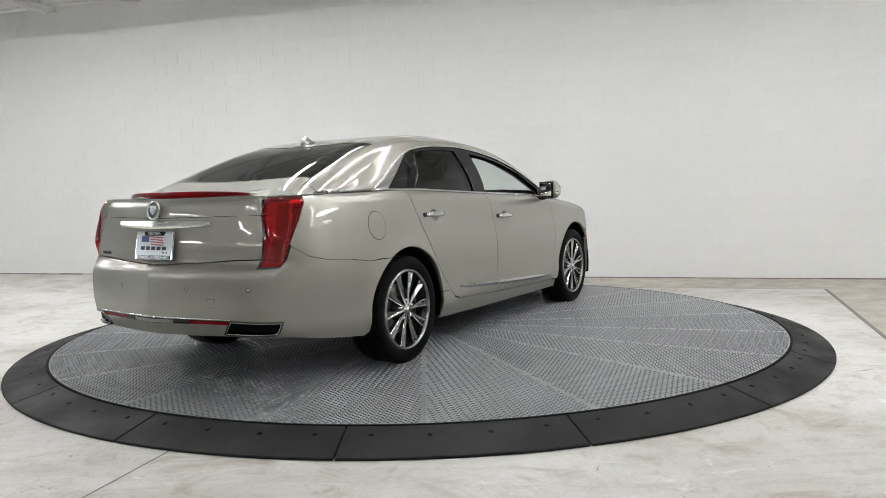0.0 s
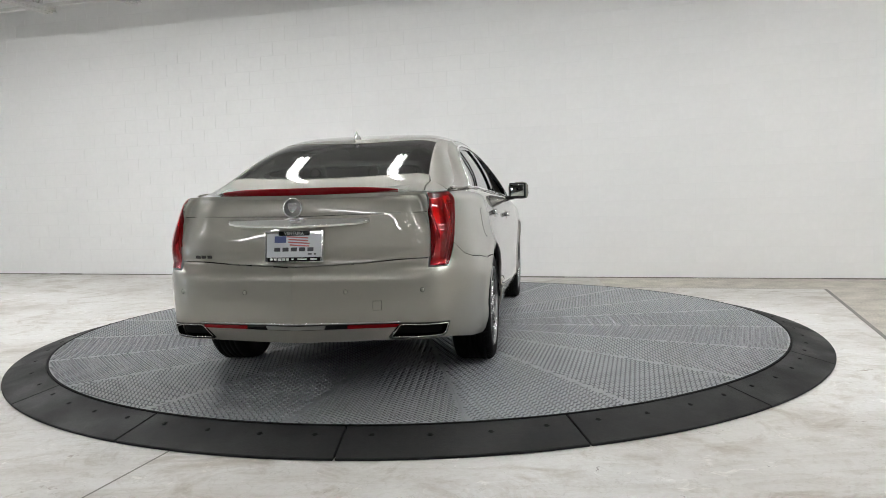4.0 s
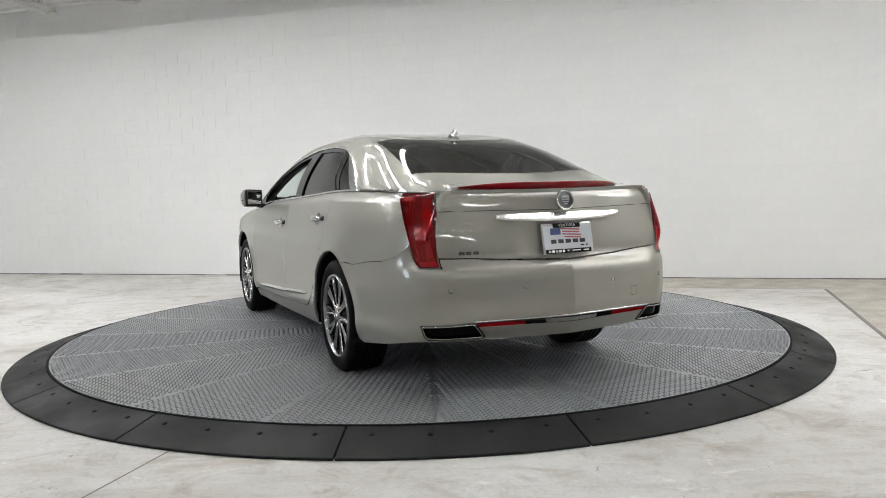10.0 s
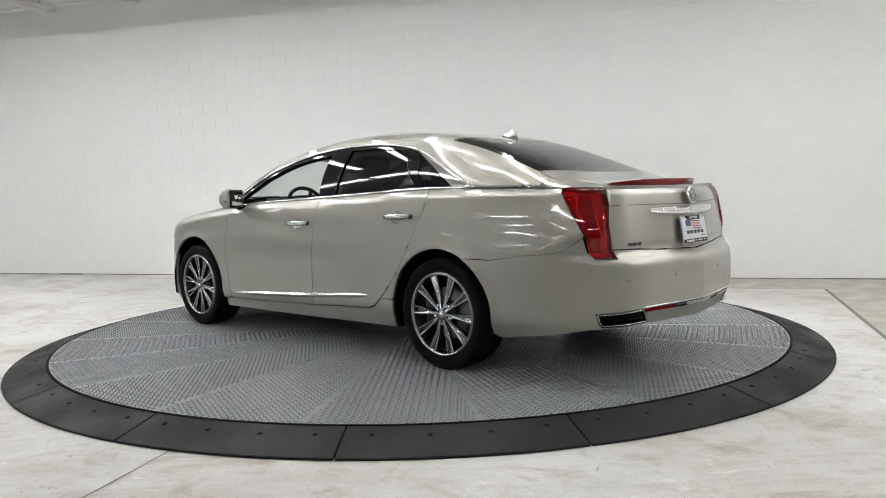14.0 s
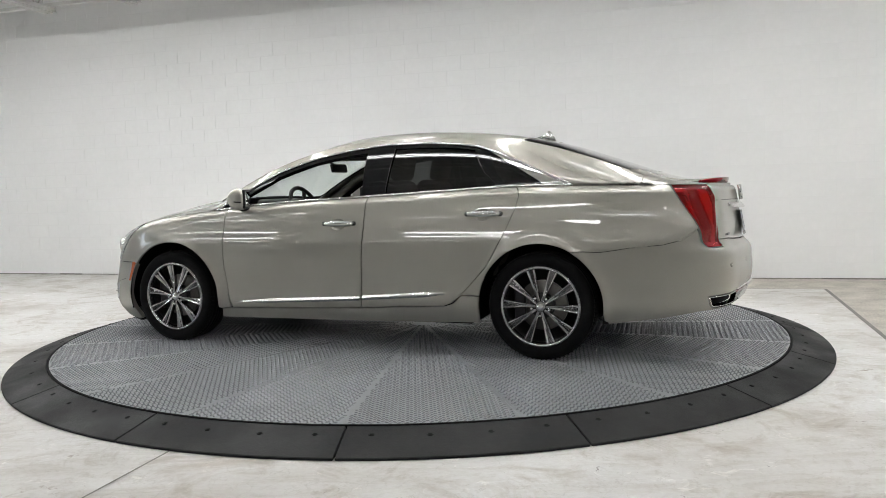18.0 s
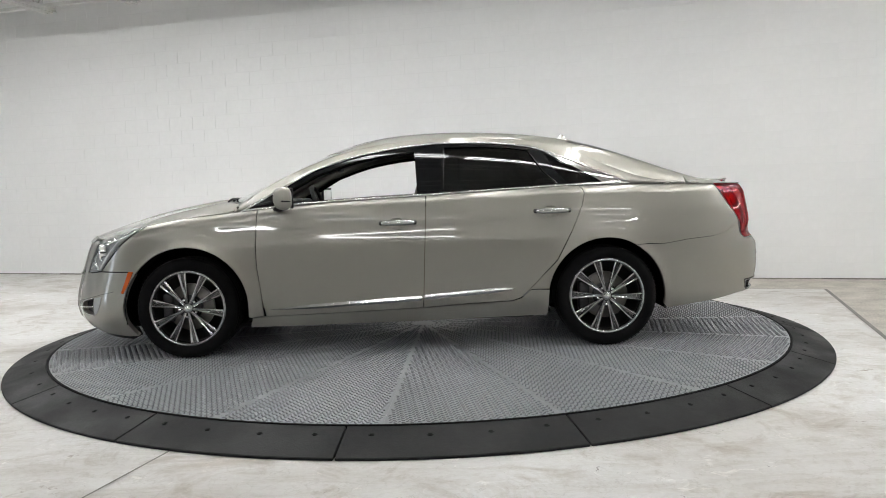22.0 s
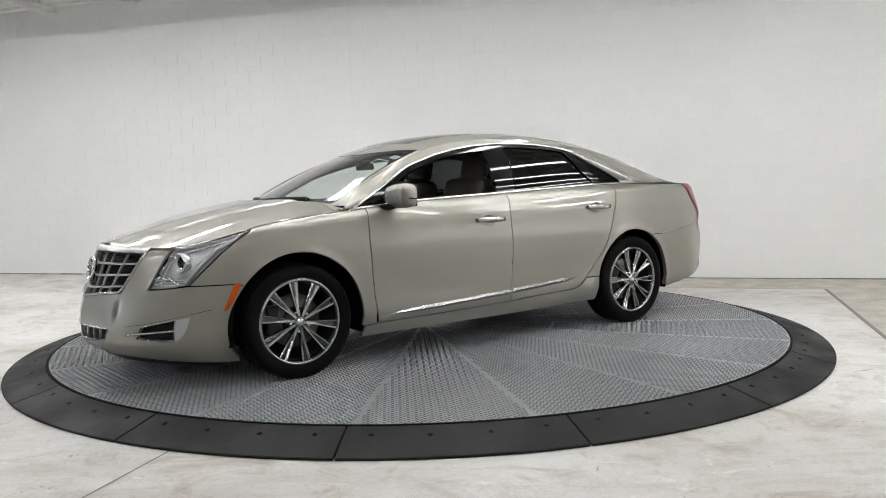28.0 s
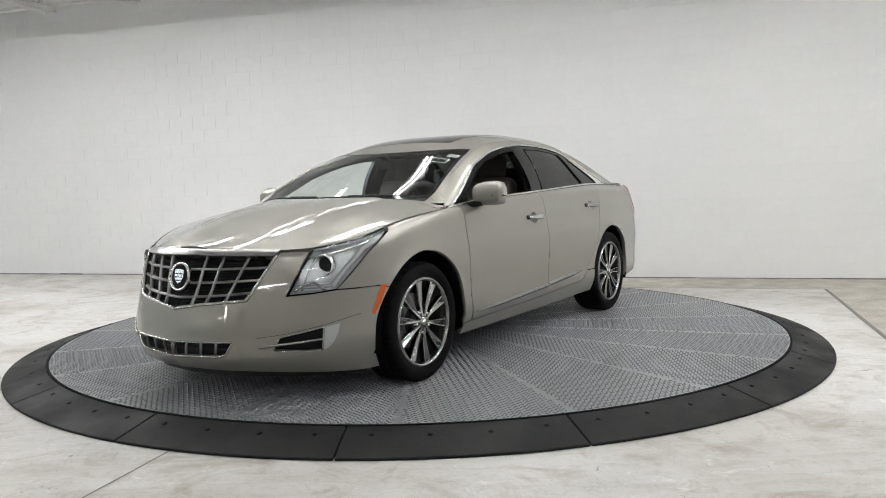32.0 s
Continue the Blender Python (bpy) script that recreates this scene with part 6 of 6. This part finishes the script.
def cabin():
    for y in (0.38, -0.38):
        seat(0.18, y)
    bench = part("rear_bench", cushion(0.55, 1.30, 0.18, Matrix.Translation((-0.78, 0, 0.58)), 0.06), M_LEATHER, car, "tan leather rear bench")
    part("backrest", cushion(0.18, 1.26, 0.62, Matrix.Translation((-1.12, 0, 0.86)) @ pose(0, 0, 0, 0, -22, 0), 0.07), M_LEATHER, bench)
    for y in (0.36, 0.0, -0.36):
        part("headrest", cushion(0.10, 0.26, 0.15, Matrix.Translation((-1.28, y, 1.19)) @ pose(0, 0, 0, 0, -15, 0), 0.04), M_LEATHER, bench)
    part("parcel_shelf", box(0.62, 1.24, 0.03, (-1.60, 0, 1.06), 0.01), M_DASH, car)
    dash = part("dashboard", cushion(0.62, 1.42, 0.20, Matrix.Translation((0.92, 0, 0.90)) @ pose(0, 0, 0, 0, 7, 0), 0.07), M_DASH, car, "dark dashboard")
    part("instrument_hood", cushion(0.22, 0.42, 0.09, Matrix.Translation((0.76, 0.38, 1.01)), 0.035), M_DASH, dash)
    part("centre_stack", box(0.12, 0.30, 0.36, m=Matrix.Translation((0.66, 0, 0.78)) @ pose(0, 0, 0, 0, 28, 0), bevel=0.02), M_GLOSS, dash)
    part("console", box(0.95, 0.24, 0.22, (0.20, 0, 0.58), 0.04), M_DASH, car)
    m = Matrix.Translation((0.55, 0.38, 0.965)) @ pose(0, 0, 0, 0, -66, 0)
    rim = bmesh.new()
    add_revolve(rim, [(0.185 + 0.016 * math.cos(a), 0.016 * math.sin(a)) for a in np.linspace(0, 2 * math.pi, 10, endpoint=False)], 40, m, True)
    sw = part("steering_wheel", rim, M_DASH, car, "dark leather steering wheel")
    part("wheel_boss", cushion(0.15, 0.17, 0.05, m @ Matrix.Translation((0, 0, -0.02)), 0.02), M_DASH, sw)
    for a in (90, 210, 330):
        part("wheel_spoke", box(0.13, 0.035, 0.016, m=m @ pose(0, 0, -0.01, 0, 0, a) @ Matrix.Translation((0.115, 0, 0)), bevel=0.004), M_DASH, sw)
    mir = part("cabin_mirror", cushion(0.03, 0.24, 0.07, Matrix.Translation((0.46, 0, 1.285)) @ pose(0, 0, 0, 0, 12, 0), 0.012), M_BLACK, car, "black cabin mirror")
    part("mirror_stalk", tube([(0.47, 0, 1.30), (0.56, 0, 1.345)], 0.009, 6), M_BLACK, mir)
    lining = [(0.44 - 0.45 * y * y, y) for y in np.linspace(0.56, -0.56, 13)] + [(-1.30 + 0.5 * y * y, y) for y in np.linspace(-0.54, 0.54, 13)]
    panel("headliner", M_HEADLINER, car, [dict(fn=roof, poly=lining, gap=0, depth=0, lift=-0.035)])
    for s in (1, -1):
        # inner door skins and pillar trims
        card = [(0.95, 0.30), (0.93, 0.96), (0.72, 0.99), (-0.18, 1.03), (-1.25, 1.075), (-1.22, 0.82), (-1.04, 0.64), (-0.96, 0.42), (-0.80, 0.34)]
        panel("door_card", M_TAN_TRIM, car, [dict(fn=flank, poly=on_side(card), sign=s, gap=0, lift=-0.075, depth=0, step=0.06)])
        shelf = bmesh.new()
        add_tube(shelf, mirror(on_flank([(u_at_x(x), float(EDGE(x)) - 0.012) for x in np.linspace(0.95, -1.3, 20)], -0.045), s), 0.026, 6, 1.5)
        part("door_sill_pad", shelf, M_DASH, car)
        part("pillar_trim", tube(mirror(on_cabin([(-0.235, 1.04), (-0.24, 1.20), (-0.245, 1.40)], -0.05), s), 0.045, 8), M_DASH, car)
        part("pillar_trim", tube(mirror(on_cabin(fine([(1.0, 1.02), (0.62, 1.235), (0.30, 1.345), (0.0, 1.40), (-0.5, 1.42), (-1.0, 1.37)], 16), -0.045), s), 0.030, 6), M_HEADLINER, car)
    # stickers inside the screen
    for x, y, w, h in ((0.62, 0.50, 0.15, 0.07), (0.53, 0.56, 0.085, 0.05)):
        poly = [(x - h / 2, y - w / 2), (x + h / 2, y - w / 2), (x + h / 2, y + w / 2), (x - h / 2, y + w / 2)]
        panel("sticker", M_PAPER, car, [dict(fn=roof, poly=poly, gap=0, depth=0, lift=-0.006, holes=(shrink(poly, 0.012),) if w > 0.1 else ())], "pale paper sticker")


cabin()


# ---- wall blocks ----
def build_blocks():
    """Blocks in running bond, each proud of its joints; those along the nearer stretch are objects of their own."""
    def block(length):
        bm = box(length - JOINT, 0.02, BLOCK_H - JOINT, (0, 0.010 - 0.0022, 0))
        front = [e for e in bm.edges if all(v.co.y < 0 for v in e.verts)]
        bmesh.ops.bevel(bm, geom=front, offset=0.0035, segments=2, affect="EDGES")
        return bm

    def outline(bm):
        bm.verts.ensure_lookup_table()
        bm.verts.index_update()
        return [v.co.copy() for v in bm.verts], [[v.index for v in f.verts] for f in bm.faces]

    first = part("block", block(BLOCK_L), M_WALL, wall_north, smooth=False)
    mesh = first.data
    shape_v, shape_f = outline(block(BLOCK_L))
    spots, rest = [], []
    joint_a = -0.93
    rows = int(CEIL_Z / BLOCK_H)
    for r in range(rows):
        z = 0.0 + (r + 0.5) * BLOCK_H
        for side in (1, -1):
            k = 0
            while True:
                a = joint_a + side * ((k + 0.5) * BLOCK_L + (BLOCK_L / 2 if r % 2 else 0.0) + 0.004)
                if not A_MIN + 0.3 < a < A_MAX - 0.3:
                    break
                (spots if side == 1 and 1.3 < a < 7.0 and z < 3.8 else rest).append((a, z))
                k += 1
            if r % 2:
                rest.append((joint_a + side * (BLOCK_L / 4 + 0.004), z, 0.5))
    nearest = sorted(spots, key=lambda s: (abs(s[0] - 4.4), s[1]))
    keep, more = nearest[:296], nearest[296:]
    random.seed(11)
    for i, (a, z) in enumerate(keep):
        m = at_room(a, random.uniform(-0.0006, 0.0006), z) @ Matrix.Rotation(random.gauss(0, 0.0016), 4, "Z") @ Matrix.Rotation(random.gauss(0, 0.0012), 4, "X")
        if i == 0:
            first.matrix_basis = m
        else:
            share("block", mesh, wall_north, m)
    verts, faces = [], []
    for s in rest + more:
        half = len(s) > 2
        sunk = 0.0021 * min(1.0, max(0.0, (2.2 - s[0]) / 1.5))
        o = Vector((s[0], random.uniform(-0.0004, 0.0004) - sunk, s[1]))
        base = len(verts)
        tilt = random.gauss(0, 0.0016)
        for v in shape_v:
            w = Vector((v.x * (0.49 if half else 1.0), -v.y + v.x * tilt, v.z)) + o
            verts.append(ROOM @ w)
        faces += [[base + i for i in f[::-1]] for f in shape_f]
    me = bpy.data.meshes.new("far_blocks")
    me.from_pydata(verts, [], faces)
    me.materials.append(M_WALL)
    far = new("far_blocks", me)
    far.parent = wall_north
    tagged(far, kind="stuff")


build_blocks()


# ---- what moves ----
def motions():
    """The turntable carries the car round at a steady pace."""
    table_rows, car_rows = [], []
    for k in range(65):
        t = 0.5 * k
        turn = START_DEG + RATE_DEG * t
        spin = pose(0, 0, 0, 0, 0, turn)
        table_rows.append((t, spin))
        car_rows.append((t, Matrix.Translation((0, 0, DISC_TOP)) @ spin @ Matrix.Translation(CAR_OFFSET)))
    walk(turntable, table_rows)
    walk(car, car_rows)


motions()
